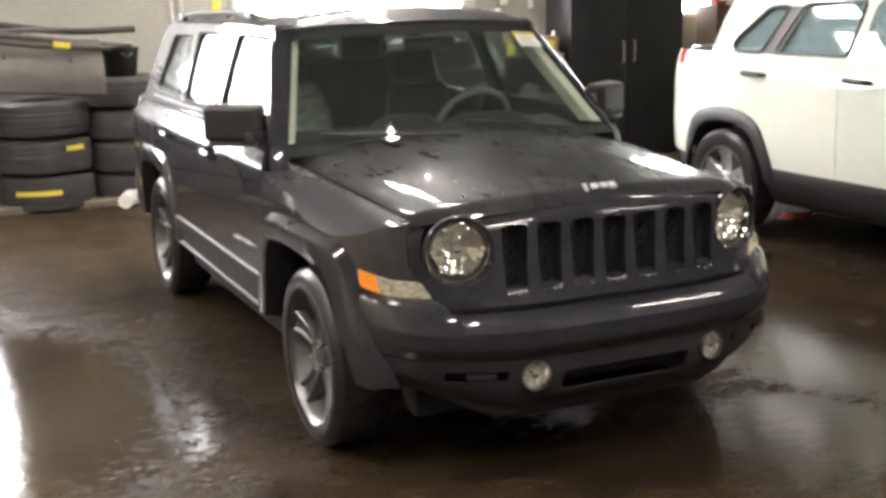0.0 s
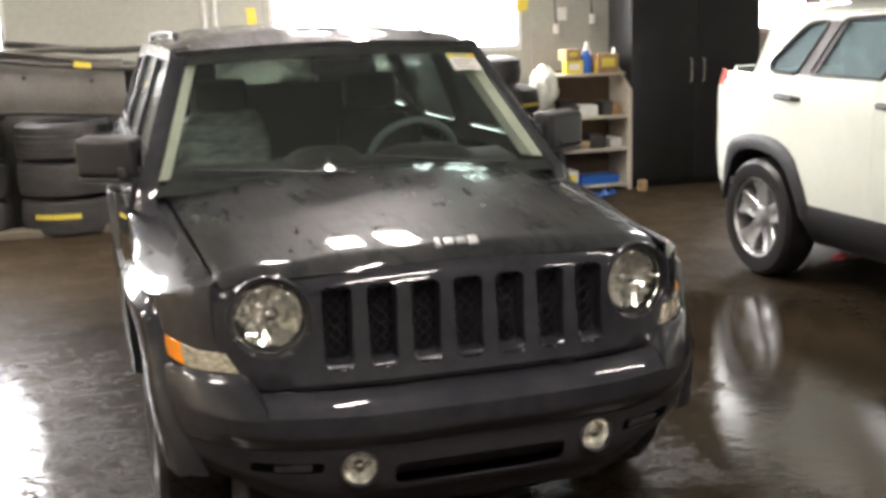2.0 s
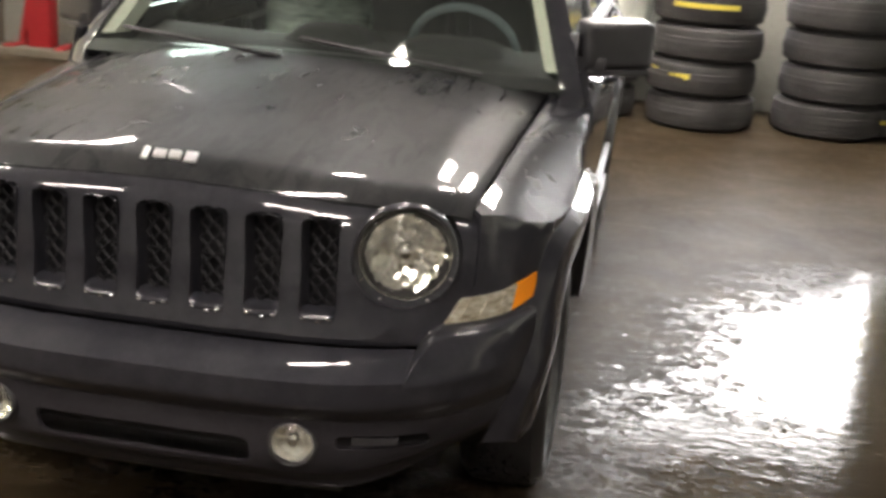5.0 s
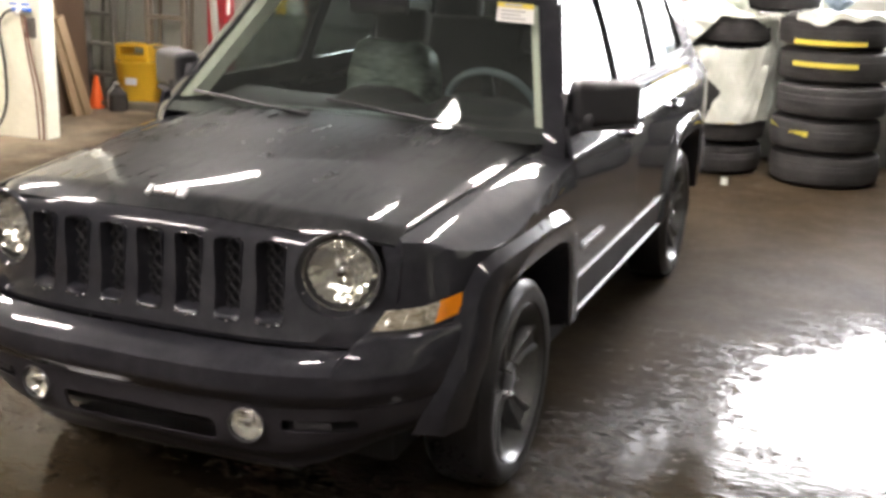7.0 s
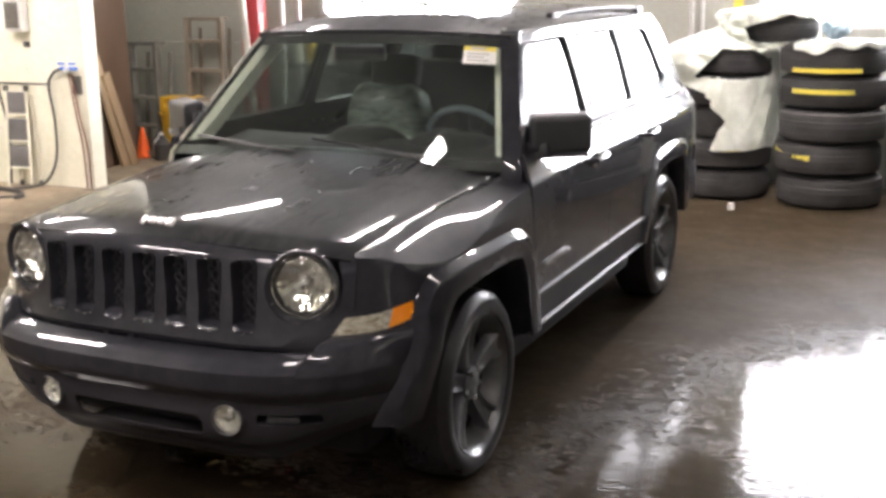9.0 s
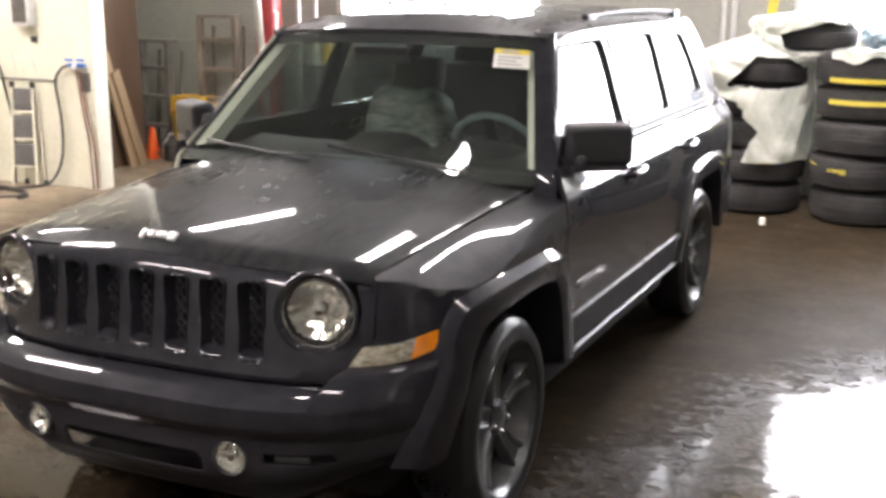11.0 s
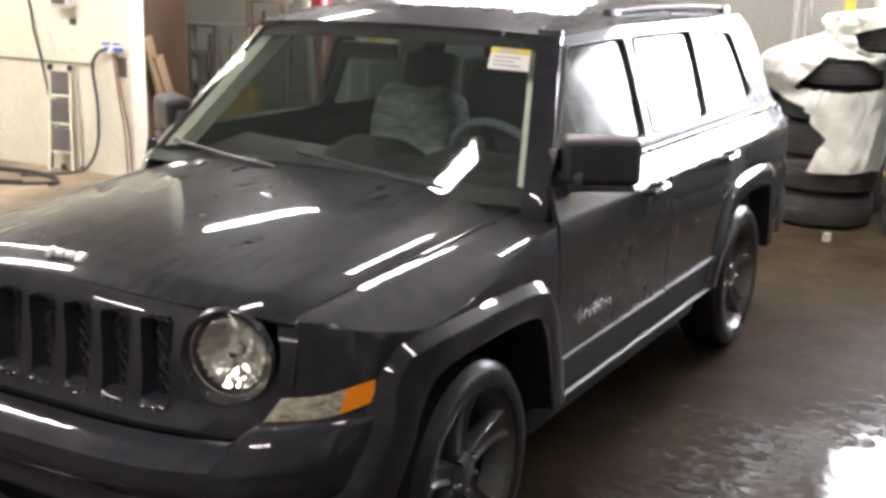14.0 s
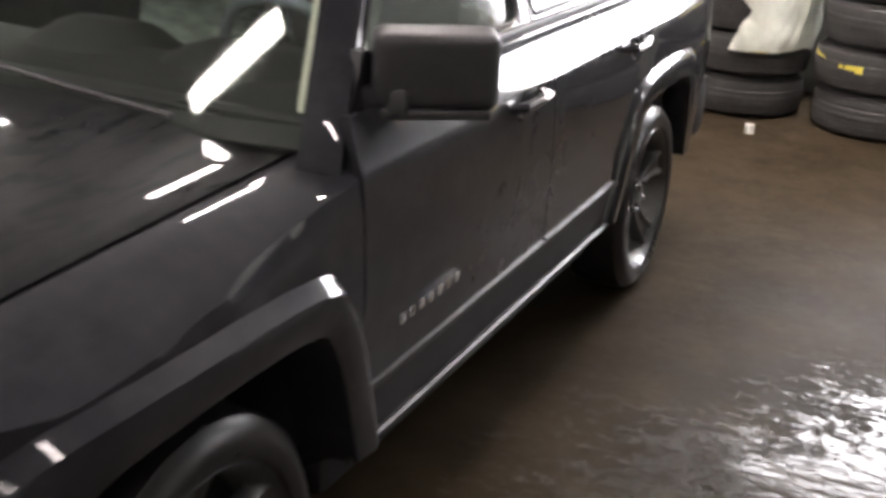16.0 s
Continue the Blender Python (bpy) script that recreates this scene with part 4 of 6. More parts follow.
        # handles
        for y in (2.20, 3.12):
            hx2 = half_width(0.975)
            h = part("door_handle", flip(tube([(hx2 - 0.004, y - 0.10, 0.965), (hx2 + 0.028, y - 0.075, 0.968), (hx2 + 0.032, y, 0.97), (hx2 + 0.028, y + 0.075, 0.972), (hx2 - 0.004, y + 0.10, 0.974)], [0.011, 0.014, 0.015, 0.014, 0.011], 8), s), PAINT, car)
            part("handle_recess", flip(lathe([(0.0, 0.04), (0.004, 0.042), (0.006, 0.03)], 20, "x", None, (hx2 + 0.0, y, 0.955)), s), GAP, h)
            if y < 3:
                part("door_lock", flip(lathe([(0.0, 0.013), (0.008, 0.012), (0.01, 0.004)], 14, "x", None, (hx2 + 0.01, y - 0.06, 0.943)), s), CHROME, h, "small chrome lock")
        # badge: raised plain bars
        for k in range(7):
            part("badge", flip(boxed((half_width(0.635) + 0.004, 1.54 + 0.044 * k, 0.640), (0.004, 0.024, 0.023), 0.002), s), CHROME, car, "chrome badge mark")
        # roof rail
        rr = [(0.56, y, cabin_top(y) + 0.026 + 0.016 * math.sin(math.pi * min(max((y - 2.42) / 1.53, 0), 1)) ** 0.3) for y in steps(2.42, 3.95, 16)]
        rail = part("roof_rail", flip(tube(rr, 0.010, 8), s), CLADDING, car, "black roof rail")
        for y in (2.46, 3.92):
            part("rail_foot", flip(boxed((0.56, y, cabin_top(y) + 0.024), (0.034, 0.12, 0.05), 0.014), s), CLADDING, rail)
        # wheels
        for yc in WHEEL_Y:
            alloy_wheel(car, s * 0.742, yc, s, ALLOY, rim=0.258, broad=0.95)

    both(one)
    part("underbody", boxed((0, 2.25, 0.29), (1.22, 3.6, 0.18), 0.03), GAP, car)
    part("floor_pan", boxed((0, 2.22, 0.33), (1.56, 1.70, 0.13), 0.03), GAP, car)
    part("body_core", boxed((0, 2.85, 0.66), (1.55, 2.95, 0.5), 0.02), GAP, car)


def plan_x(y, z):
    """Half width of the nose at depth y and level z."""
    y0 = along(NOSE, z)
    r = min(max((YS - y) / (YS - y0), 0), 1)
    return half_width(z) * (1 - r ** 3.4) ** (1 / 3.4)


def ws_point(u, t):
    """A point of the windscreen: u from -1 to 1 across, t from 0 at the foot to 1."""
    z = lerp(1.075, 1.517, t) + 0.022 * (1 - u * u)
    x = u * (glass_x(lerp(1.08, 1.50, t)) - 0.045)
    y = pillar_y(lerp(1.055, 1.505, t)) - 0.035 - lerp(0.13, 0.10, t) * (1 - u * u)
    return (x, y, z)


def cabin(car):
    rows = [[ws_point(u, t) for u in steps(-1, 1, 20)] for t in steps(-0.09, 1, 12)]
    part("windscreen", sheet(rows, 0.005), GLASS, car, "wet curved windscreen").visible_shadow = False
    inner = lambda u, t: tuple(Vector(ws_point(u, t)) + Vector((0, 0.008, -0.005)))
    for u0, u1, t0, t1 in ((-0.985, 0.985, 0.905, 0.995), (-0.985, 0.985, -0.08, -0.005)):
        rows = [[inner(lerp(u0, u1, a), t) for a in steps(0, 1, 14 if u1 - u0 > 1 else 2)] for t in steps(t0, t1, 4 if t1 - t0 < 0.5 else 12)]
        part("windscreen_border", sheet(rows, 0.002), GRILLE_BLACK, car, "black printed windscreen border")
    # roof
    rows = []
    for t in steps(0, 1, 24):
        row = []
        for u in steps(-1, 1, 24):
            x, y, z = ws_point(u, 1.0)
            yy = lerp(y - 0.004, 4.14 - 0.02 * u * u - 0.14 * abs(u) ** 5, t)
            edge = glass_x(1.535, yy) + 0.004 if t > 0.03 else glass_x(1.50) - 0.02
            crown = 0.045 * math.sin(math.pi * min(0.08 + t * 0.9, 1)) ** 0.6
            zz = 1.575 + crown - 0.055 * abs(u) ** 2.5 - 0.02 * max(0, abs(u) - 0.9) * 10
            zz = lerp(z + 0.006, zz, min(1, t / 0.10) ** 0.55)
            if 0.5 < abs(u) < 0.9 and t > 0.06:
                zz += 0.005 * math.sin(abs(u) * 40)
            row.append((u * edge, yy, zz))
        rows.append(row)
    part("roof", sheet(rows, 0.02), ROOF_PAINT, car, "dark wet roof panel with a pale sheen in its colour", 30)
    part("headliner", sheet([[(x, y, 1.545) for x in steps(-0.56, 0.56, 4)] for y in steps(1.85, 4.0, 4)], 0.01), PALE_TRIM, car)
    # tailgate
    rows = [[(u * (glass_x(max(z, 1.03), 4.1) - 0.0 if z > 1.03 else half_width(z) - 0.04), rear_y(z) + 0.06 * (1 - u * u), z) for u in steps(-1, 1, 12)] for z in (0.45, 0.6, 0.8, 1.0, 1.08)]
    part("tailgate", sheet(rows, 0.02), PAINT, car)
    rows = [[(u * (glass_x(z, 4.1) - 0.03), rear_y(z) + 0.05 * (1 - u * u), z) for u in steps(-1, 1, 8)] for z in steps(1.08, 1.54, 5)]
    part("rear_window", sheet(rows, 0.005), DARK_GLASS, car).visible_shadow = False
    part("rear_bumper", boxed((0, 4.33, 0.52), (1.66, 0.2, 0.26), 0.05), BLACK_PLASTIC, car)
    # dashboard, wheel and seats
    rows = [[(x, y + 0.10 * (x / 0.7) ** 2, z) for x in steps(-0.70, 0.70, 14)] for y, z in ((1.36, 1.02), (1.50, 1.065), (1.70, 1.085), (1.80, 1.04), (1.84, 0.8))]
    part("dashboard", sheet(rows, 0.02), DASH, car, "black dashboard")
    for nm, cx, w, h in (("instrument_hood", 0.36, 0.21, 0.040), ("dash_pod", -0.06, 0.17, 0.052)):
        rows = [[(cx + w * q, y + 0.03 * q * q, 1.06 + (h + 0.02) * k * (1 - q ** 4)) for q in steps(-1, 1, 14)] for y, k in ((1.58, 0.1), (1.64, 0.7), (1.70, 0.97), (1.76, 1.0), (1.80, 0.85), (1.82, 0.2))]
        part(nm, sheet(rows, 0.01), DASH, car)
    sw = Matrix.Translation((0.36, 1.93, 1.04)) @ Matrix.Rotation(radians(-62), 4, "X")
    ring = [(0.19 * math.cos(a), 0.19 * math.sin(a), 0) for a in (2 * math.pi * i / 40 for i in range(40))]
    w = part("steering_wheel", tube(ring, 0.016, 10, None, True), WHEEL_RIM, car, "dark steering wheel, coloured pale for its highlight")
    w.matrix_basis = sw
    part("steering_hub", boxed((0, -0.01, -0.01), (0.16, 0.13, 0.05), 0.02), DASH, w)
    for a in (0, 180, 270):
        part("wheel_spoke", boxed((0.12 * math.cos(radians(a)), 0.12 * math.sin(radians(a)), -0.005), (0.14 if a != 270 else 0.05, 0.035 if a != 270 else 0.14, 0.02), 0.006), DASH, w)
    for x in (-0.36, 0.36):
        st = part("front_seat", boxed((x, 2.15, 0.68), (0.50, 0.52, 0.2), 0.06, None, 3), SEAT, car, "dark cloth front seat")
        bk = boxed((0, 0, 0.27), (0.43, 0.13, 0.54), 0.06, None, 3)
        for v in bk.verts:
            v.co.x *= 1 - 0.18 * max(0, v.co.z - 0.35)
            v.co.y -= 0.10 * (v.co.x / 0.24) ** 2 * 0.5
            v.co.x *= math.sqrt(max(0.12, 1 - 0.75 * max(0, (v.co.z - 0.36) / 0.2) ** 2))
        b = part("backrest", bk, SEAT, st)
        b.matrix_basis = Matrix.Translation((x, 2.50, 0.665)) @ Matrix.Rotation(radians(-14), 4, "X")
        if x < 0:
            cov = boxed((0, -0.012, 0.29), (0.42, 0.225, 0.56), 0.06, None, 4)
            bmesh.ops.subdivide_edges(cov, edges=[e for e in cov.edges if e.calc_length() > 0.08], cuts=12, use_grid_fill=True)
            for v in cov.verts:
                v.co.x *= math.sqrt(max(0.12, 1 - 0.42 * max(0, (v.co.z - 0.36) / 0.2) ** 2))
                v.co += Vector((noise.noise(v.co * 9), noise.noise(v.co * 9 + Vector((5, 0, 0))), noise.noise(v.co * 8 + Vector((0, 7, 0))))) * 0.010
            cv = part("seat_cover", cov, SEAT_FILM, st, "crumpled clear plastic seat cover")
            cv.matrix_basis = b.matrix_basis
        hr = part("headrest", boxed((0, 0.01, 0.645), (0.26, 0.10, 0.17), 0.04, None, 3), SEAT, st)
        hr.matrix_basis = b.matrix_basis
    part("rear_seat", boxed((0, 3.15, 0.68), (1.3, 0.55, 0.2), 0.06, None, 3), SEAT, car)
    part("rear_backrest", boxed((0, 3.45, 1.0), (1.3, 0.16, 0.6), 0.06, Matrix.Rotation(radians(-14), 3, "X"), 3), SEAT, car)
    for x in (-0.4, 0.4):
        part("rear_headrest", boxed((x, 3.52, 1.36), (0.26, 0.09, 0.15), 0.04, None, 3), SEAT, car)
    part("cabin_floor", boxed((0, 2.7, 0.55), (1.4, 2.8, 0.03)), DASH, car)
    part("firewall", boxed((0, 1.42, 0.85), (1.44, 0.04, 0.42)), GAP, car)
    # rear-view mirror and the paper on the glass
    part("inside_mirror", boxed((0.0, 1.62, 1.45), (0.24, 0.03, 0.06), 0.012), DASH, car)
    # wipers
    for a, b in (((0.50, -0.04), (-0.02, 0.075)), ((-0.06, -0.04), (-0.60, 0.055))):
        p = [Vector(ws_point(lerp(a[0], b[0], t) / 0.72, lerp(a[1], b[1], t))) + Vector((0, -0.022, 0.012)) for t in steps(0, 1, 8)]
        part("wiper", tube(p, 0.007, 6), BLACK_PLASTIC, car, "black wiper")


front_end(dark_suv)
sides(dark_suv)
cabin(dark_suv)
for k, (dx, w, h, dz) in enumerate(((-0.058, 0.014, 0.034, -0.002), (-0.024, 0.028, 0.022, 0.0), (0.012, 0.028, 0.022, 0.0), (0.048, 0.028, 0.030, -0.002))):
    y = plan(dx, 0.97, 0.185)
    part("hood_emblem", boxed((dx, y + 0.045 - dz, 1.006 + dz), (w, 0.008, h), 0.0035, Matrix.Rotation(radians(-52), 3, "X")), BRIGHT, dark_suv, "small chrome hood emblem")


# ---- the white SUV beside it ----
SX = 2.72


def white_suv():
    car = thing("white_suv", "clean white mid-size SUV with black wheel arch cladding parked alongside", "car", pose(0.2, 0.42, 0))
    core = (3.65, 1.6, 0.8)
    prof = [(0.30, 0.10), (0.42, 0.045), (0.50, 0.02), (0.60, 0.008), (0.75, 0.0), (0.90, 0.006), (1.02, 0.0), (1.12, 0.012), (1.20, 0.03), (1.24, 0.045)]

    def inset(y):
        return 0.25 * max(0, (y - 2.60) / 1.15) ** 3.0 + 0.5 * max(0, (0.55 - y) / 1.1) ** 2.5

    def tail_y(z):
        return 3.75 - 0.10 * max(0, z - 0.85) / 0.4 - 0.25 * max(0, z - 1.25)

    def side(s):
        fx = (lambda x: x) if s > 0 else (lambda x: 2 * 3.65 - x)
        put = lambda rows: [[(fx(x), y, z) for x, y, z in r] for r in rows]
        sx = lambda y, z: SX + along(prof, z) + inset(y)
        zs = [0.50, 0.56, 0.62, 0.70, 0.78, 0.86, 0.94, 1.0, 1.06, 1.12, 1.18, 1.235]

        def cutter(yc):
            loop = smooth_loop([(yc - 0.42, 0.0), (yc - 0.43, 0.5), (yc - 0.27, 0.80), (yc + 0.27, 0.80), (yc + 0.43, 0.5), (yc + 0.42, 0.0)], 2)
            return prism(loop, "x", min(fx(2.4), fx(3.2)), max(fx(2.4), fx(3.2)))

        for nm, y0, y1, cut in (("rear_quarter", 2.72, 3.68, [2.86]), ("rear_door", 1.80, 2.715, [2.86]), ("front_door", 0.86, 1.795, []), ("fender", -0.45, 0.855, [0.16])):
            rows = []
            for z in zs:
                top = tail_y(z) if nm == "rear_quarter" else y1
                rows.append([(sx(y, z), y, z) for y in steps(y0, top, 12)])
            bm = sheet(put(rows), 0.02, core)
            if cut:
                bm = carved(bm, [cutter(c) for c in cut])
            part(nm, bm, WHITE_PAINT, car, "white painted panel", 30)
        rows = [[(sx(y, z) + d, y, z) for y in steps(-0.4, 3.5, 24)] for z, d in ((0.26, 0.05), (0.30, 0.0), (0.40, -0.015), (0.47, -0.015), (0.51, 0.0))]
        part("sill_cladding", carved(sheet(put(rows), 0.02, core), [cutter(2.86), cutter(0.16)]), BLACK_PLASTIC, car, "black plastic lower cladding")
        for yc in (2.86, 0.16):
            inner = smooth_loop([(yc - 0.41, 0.42), (yc - 0.415, 0.52), (yc - 0.26, 0.785), (yc + 0.26, 0.785), (yc + 0.415, 0.52), (yc + 0.43, 0.42)], 2, closed=False)
            outer = smooth_loop([(yc - 0.50, 0.40), (yc - 0.50, 0.55), (yc - 0.32, 0.875), (yc + 0.32, 0.875), (yc + 0.50, 0.58), (yc + 0.52, 0.42)], 2, closed=False)
            rows = [[(sx(a, b) + 0.06, a, b), (sx(a, b) - 0.018, a, b), (sx((a + c) / 2, (b + d) / 2) - 0.024, (a + c) / 2, (b + d) / 2), (sx(c, d) - 0.012, c, d), (sx(c, d) + 0.01, c, d)] for (a, b), (c, d) in zip(inner, outer)]
            part("arch_cladding", sheet(put(rows), 0.004, core), BLACK_PLASTIC, car, "black wheel arch trim")
            part("arch_liner", surface(put([[(SX + 0.35, y, z), (SX + 0.03, y, z)] for y, z in inner])), GAP, car)
            alloy_wheel(car, fx(SX + 0.105), yc, -s, SILVER, 5, "wheel", 0.362, 0.245, 1.75)
        # cabin side with openings
        gx = lambda z: SX + 0.05 + (z - 1.22) * 0.45
        ends = lambda z: (lerp(0.78, 1.45, min(max((z - 1.2) / 0.38, 0), 1)), lerp(3.42, 3.12, min(max((z - 1.2) / 0.42, 0), 1) ** 1.2))
        rows = []
        for z in (1.225, 1.28, 1.36, 1.44, 1.52, 1.57, 1.60):
            a, b = ends(z)
            rows.append([(gx(z) + 0.45 * max(0, (y - 2.75) / 0.6) ** 2 * 0.5, y, z) for y in steps(a, b, 26)])
        q = fillet([(2.555, 1.24), (2.43, 1.54), (2.62, 1.53), (2.86, 1.31), (2.84, 1.25)], 0.05)
        d = fillet([(1.79, 1.235), (1.79, 1.57), (2.31, 1.55), (2.44, 1.24)], 0.05)
        f = fillet([(0.98, 1.235), (1.47, 1.57), (1.715, 1.57), (1.715, 1.235)], 0.05)
        cut = [prism(lp, "x", min(fx(2.3), fx(3.4)), max(fx(2.3), fx(3.4))) for lp in (q, d, f)]
        part("cabin_side", carved(sheet(put(rows), 0.03, core), cut), WHITE_PAINT, car, "white window frames", 30)
        for nm, lo, hi in (("quarter_window", 2.42, 2.86), ("rear_side_window", 1.78, 2.42), ("front_side_window", 1.2, 1.74)):
            part(nm, sheet(put([[(gx(z) + 0.012, y, z) for y in steps(lo, hi, 5)] for z in steps(1.23, 1.57, 4)]), 0.004, core), PALE_GLASS, car, "side window with its pale reflection put in as haze").visible_shadow = False
        for lp in (q, d):
            part("window_trim", tube([(fx(gx(z) - 0.003), y, z) for y, z in lp], 0.012, 6, None, True), BLACK_PLASTIC, car)
        part("pillar_trim", sheet(put([[(gx(z) - 0.004, y + (1.24 - z) * 0.4, z) for y in (2.39, 2.46, 2.55)] for z in steps(1.24, 1.54, 4)]), 0.004, core), BLACK_PLASTIC, car)
        for y in (2.55, 1.64):
            h = part("door_handle", tube([(fx(SX + 0.012), y - 0.10, 1.105), (fx(SX - 0.03), y - 0.08, 1.11), (fx(SX - 0.036), y, 1.113), (fx(SX - 0.03), y + 0.08, 1.116), (fx(SX + 0.012), y + 0.10, 1.118)], [0.012, 0.017, 0.019, 0.017, 0.012], 8), BLACK_PLASTIC, car, "dark door handle")
        rows = [[(SX + 0.10 + dx + inset(y), y, z) for y, dx in ((3.28, 0.0), (3.42, 0.0), (3.54, 0.03))] for z, dx0 in ((1.12, 0), (1.17, 0), (1.22, 0), (1.25, 0))]
        rows = [[(sx(y, z) - 0.012, y, z) for y in steps(3.30, 3.55, 5)] for z in steps(1.14, 1.235, 3)]
        part("tail_light", sheet(put(rows), 0.03, core), RED_LENS, car, "red tail light")
        rr = [(fx(gx(1.6) + 0.05), y, 1.655 + 0.035 * math.sin(math.pi * (y - 1.5) / 1.3) ** 0.4) for y in steps(1.5, 2.8, 12)]
        part("roof_rail", tube(rr, 0.015, 8), BLACK_PLASTIC, car)

    both(side)
    rows = []
    for t in steps(0, 1, 14):
        y = lerp(1.42, 3.2, t)
        rows.append([(3.65 + u * 0.72, y, 1.60 + 0.08 * math.sin(math.pi * (0.15 + 0.75 * t)) * (1 - abs(u) ** 3)) for u in steps(-1, 1, 14)])
    part("roof", sheet(rows, 0.02, core), WHITE_PAINT, car, "white roof", 30)
    part("headliner", boxed((3.65, 2.1, 1.57), (1.3, 1.3, 0.01)), PALE_TRIM, car)
    rows = [[(3.65 + u * 0.56, lerp(3.25 + 0.12 * (1 - u * u), 3.14, t), lerp(1.24, 1.60, t)) for u in steps(-1, 1, 8)] for t in steps(0, 1, 4)]
    part("rear_window", sheet(rows, 0.005, core), DARK_GLASS, car)
    rows = [[(3.65 + u * (0.62 - 0.0), tail_y(z) - 0.02 + 0.10 * (1 - u * u), z) for u in steps(-1, 1, 10)] for z in (0.42, 0.6, 0.8, 1.0, 1.2, 1.25)]
    part("tailgate", sheet(rows, 0.02, core), WHITE_PAINT, car)
    rows = [[(3.65 + u * 0.72, 3.48 + 0.24 * (1 - abs(u) ** 3), z) for u in steps(-1, 1, 14)] for z in (0.32, 0.38, 0.46, 0.52, 0.56)]
    part("rear_bumper", sheet(rows, 0.03, core), BLACK_PLASTIC, car, "black rear bumper")
    rows = [[(3.65 + u * 0.66, lerp(0.62, 1.42, t) - 0.12 * (1 - u * u), lerp(1.10, 1.60, t)) for u in steps(-1, 1, 8)] for t in steps(0, 1, 5)]
    part("windscreen", sheet(rows, 0.005, core), GLASS, car)
    rows = [[(3.65 + u * 0.80, lerp(-0.55 + 0.22 * u * u, 0.66, t), lerp(0.90, 1.12, t ** 0.7) - 0.03 * u * u) for u in steps(-1, 1, 10)] for t in steps(0, 1, 8)]
    part("hood", sheet(rows, 0.02, core), WHITE_PAINT, car)
    rows = [[(3.65 + u * 0.88, -0.68 + 0.42 * abs(u) ** 3 + d, z) for u in steps(-1, 1, 14)] for z, d in ((0.28, 0.06), (0.4, 0.0), (0.6, 0.0), (0.75, 0.06), (0.9, 0.13))]
    part("front_bumper", sheet(rows, 0.03, core), WHITE_PAINT, car)
    part("underbody", boxed((3.65, 1.5, 0.40), (1.35, 3.6, 0.16), 0.03), GAP, car)
    part("body_core", boxed((3.65, 1.7, 0.80), (1.3, 2.0, 0.7), 0.03), DASH, car)
    for x in (3.25, 4.05):
        part("seat_cover", boxed((x, 2.35, 1.22), (0.56, 0.16, 0.62), 0.08, Matrix.Rotation(radians(-12), 3, "X"), 4), SEAT_FILM, car, "pale plastic film over the seat back")
        st = part("front_seat", boxed((x, 1.55, 1.0), (0.48, 0.14, 0.4), 0.05, None, 3), SEAT, car)


# a strong blue-grey veil paints in the pale reflection these panes would show
PALE_GLASS = pane_glass("reflection_haze_glass", (0.62, 0.76, 0.80), 0.10, 0.30, haze=(0.36, 0.46, 0.48))
white_suv()


# ---- tyres and clutter along the back wall ----
TYRE_BROWN = varied("dusty_tyre", (0.025, 0.0245, 0.0245), (0.064, 0.061, 0.059), 6, (0.55, 0.8), 0.2, 60, Specular_IOR_Level=0.3)
YELLOW_TAPE = varied("yellow_label", (0.62, 0.50, 0.05), (0.75, 0.62, 0.10), 12, (0.5, 0.7))
WHITE_PLASTIC = Mat("white_plastic_film", (0.75, 0.75, 0.70), 0.3, 0.0, Subsurface_Weight=0.0)
crease = WHITE_PLASTIC.node("ShaderNodeTexVoronoi", Scale=6.5)
crease.feature = "DISTANCE_TO_EDGE"
WHITE_PLASTIC.link(WHITE_PLASTIC.at, crease.inputs["Vector"])
WHITE_PLASTIC.bump(WHITE_PLASTIC.mix(0.5, WHITE_PLASTIC.noise(14, 6, 0.65), crease.outputs["Distance"]), 0.45, 0.03)
WHITE_PLASTIC.set("Base Color", WHITE_PLASTIC.ramp(WHITE_PLASTIC.noise(5, 5), [(0.3, (0.50, 0.53, 0.45)), (0.7, (0.80, 0.82, 0.74))]))
WHITE_PLASTIC = WHITE_PLASTIC.m
GREY_PANEL = varied("grey_plastic", (0.065, 0.060, 0.053), (0.125, 0.117, 0.102), 5, (0.35, 0.5))
TAN_WOOD = varied("pale_shelf_paint", (0.45, 0.41, 0.33), (0.58, 0.54, 0.45), 5, (0.5, 0.7), 0.1, 40)
BLACK_CABINET = varied("black_laminate", (0.010, 0.010, 0.011), (0.022, 0.021, 0.021), 4, (0.3, 0.45), 0.05, 80)
CARDBOARD = varied("cardboard", (0.30, 0.19, 0.09), (0.40, 0.27, 0.14), 8, (0.8, 0.9), 0.1, 60)
PINE = varied("pine_board", (0.26, 0.18, 0.10), (0.42, 0.31, 0.19), 4, (0.6, 0.8), 0.2, 40, stretch=(6, 6, 0.6))
PLYWOOD = varied("brown_plywood", (0.085, 0.052, 0.030), (0.135, 0.085, 0.052), 3, (0.6, 0.8), 0.15, 30, stretch=(5, 5, 0.5))
YELLOW_PLASTIC = varied("yellow_bin_plastic", (0.62, 0.36, 0.01), (0.72, 0.44, 0.03), 4, (0.35, 0.5))
RED_PAINT = varied("red_enamel", (0.24, 0.010, 0.014), (0.34, 0.018, 0.022), 5, (0.3, 0.5))
BLUE_PLASTIC = varied("blue_plastic", (0.02, 0.10, 0.42), (0.03, 0.14, 0.5), 6, (0.35, 0.5))
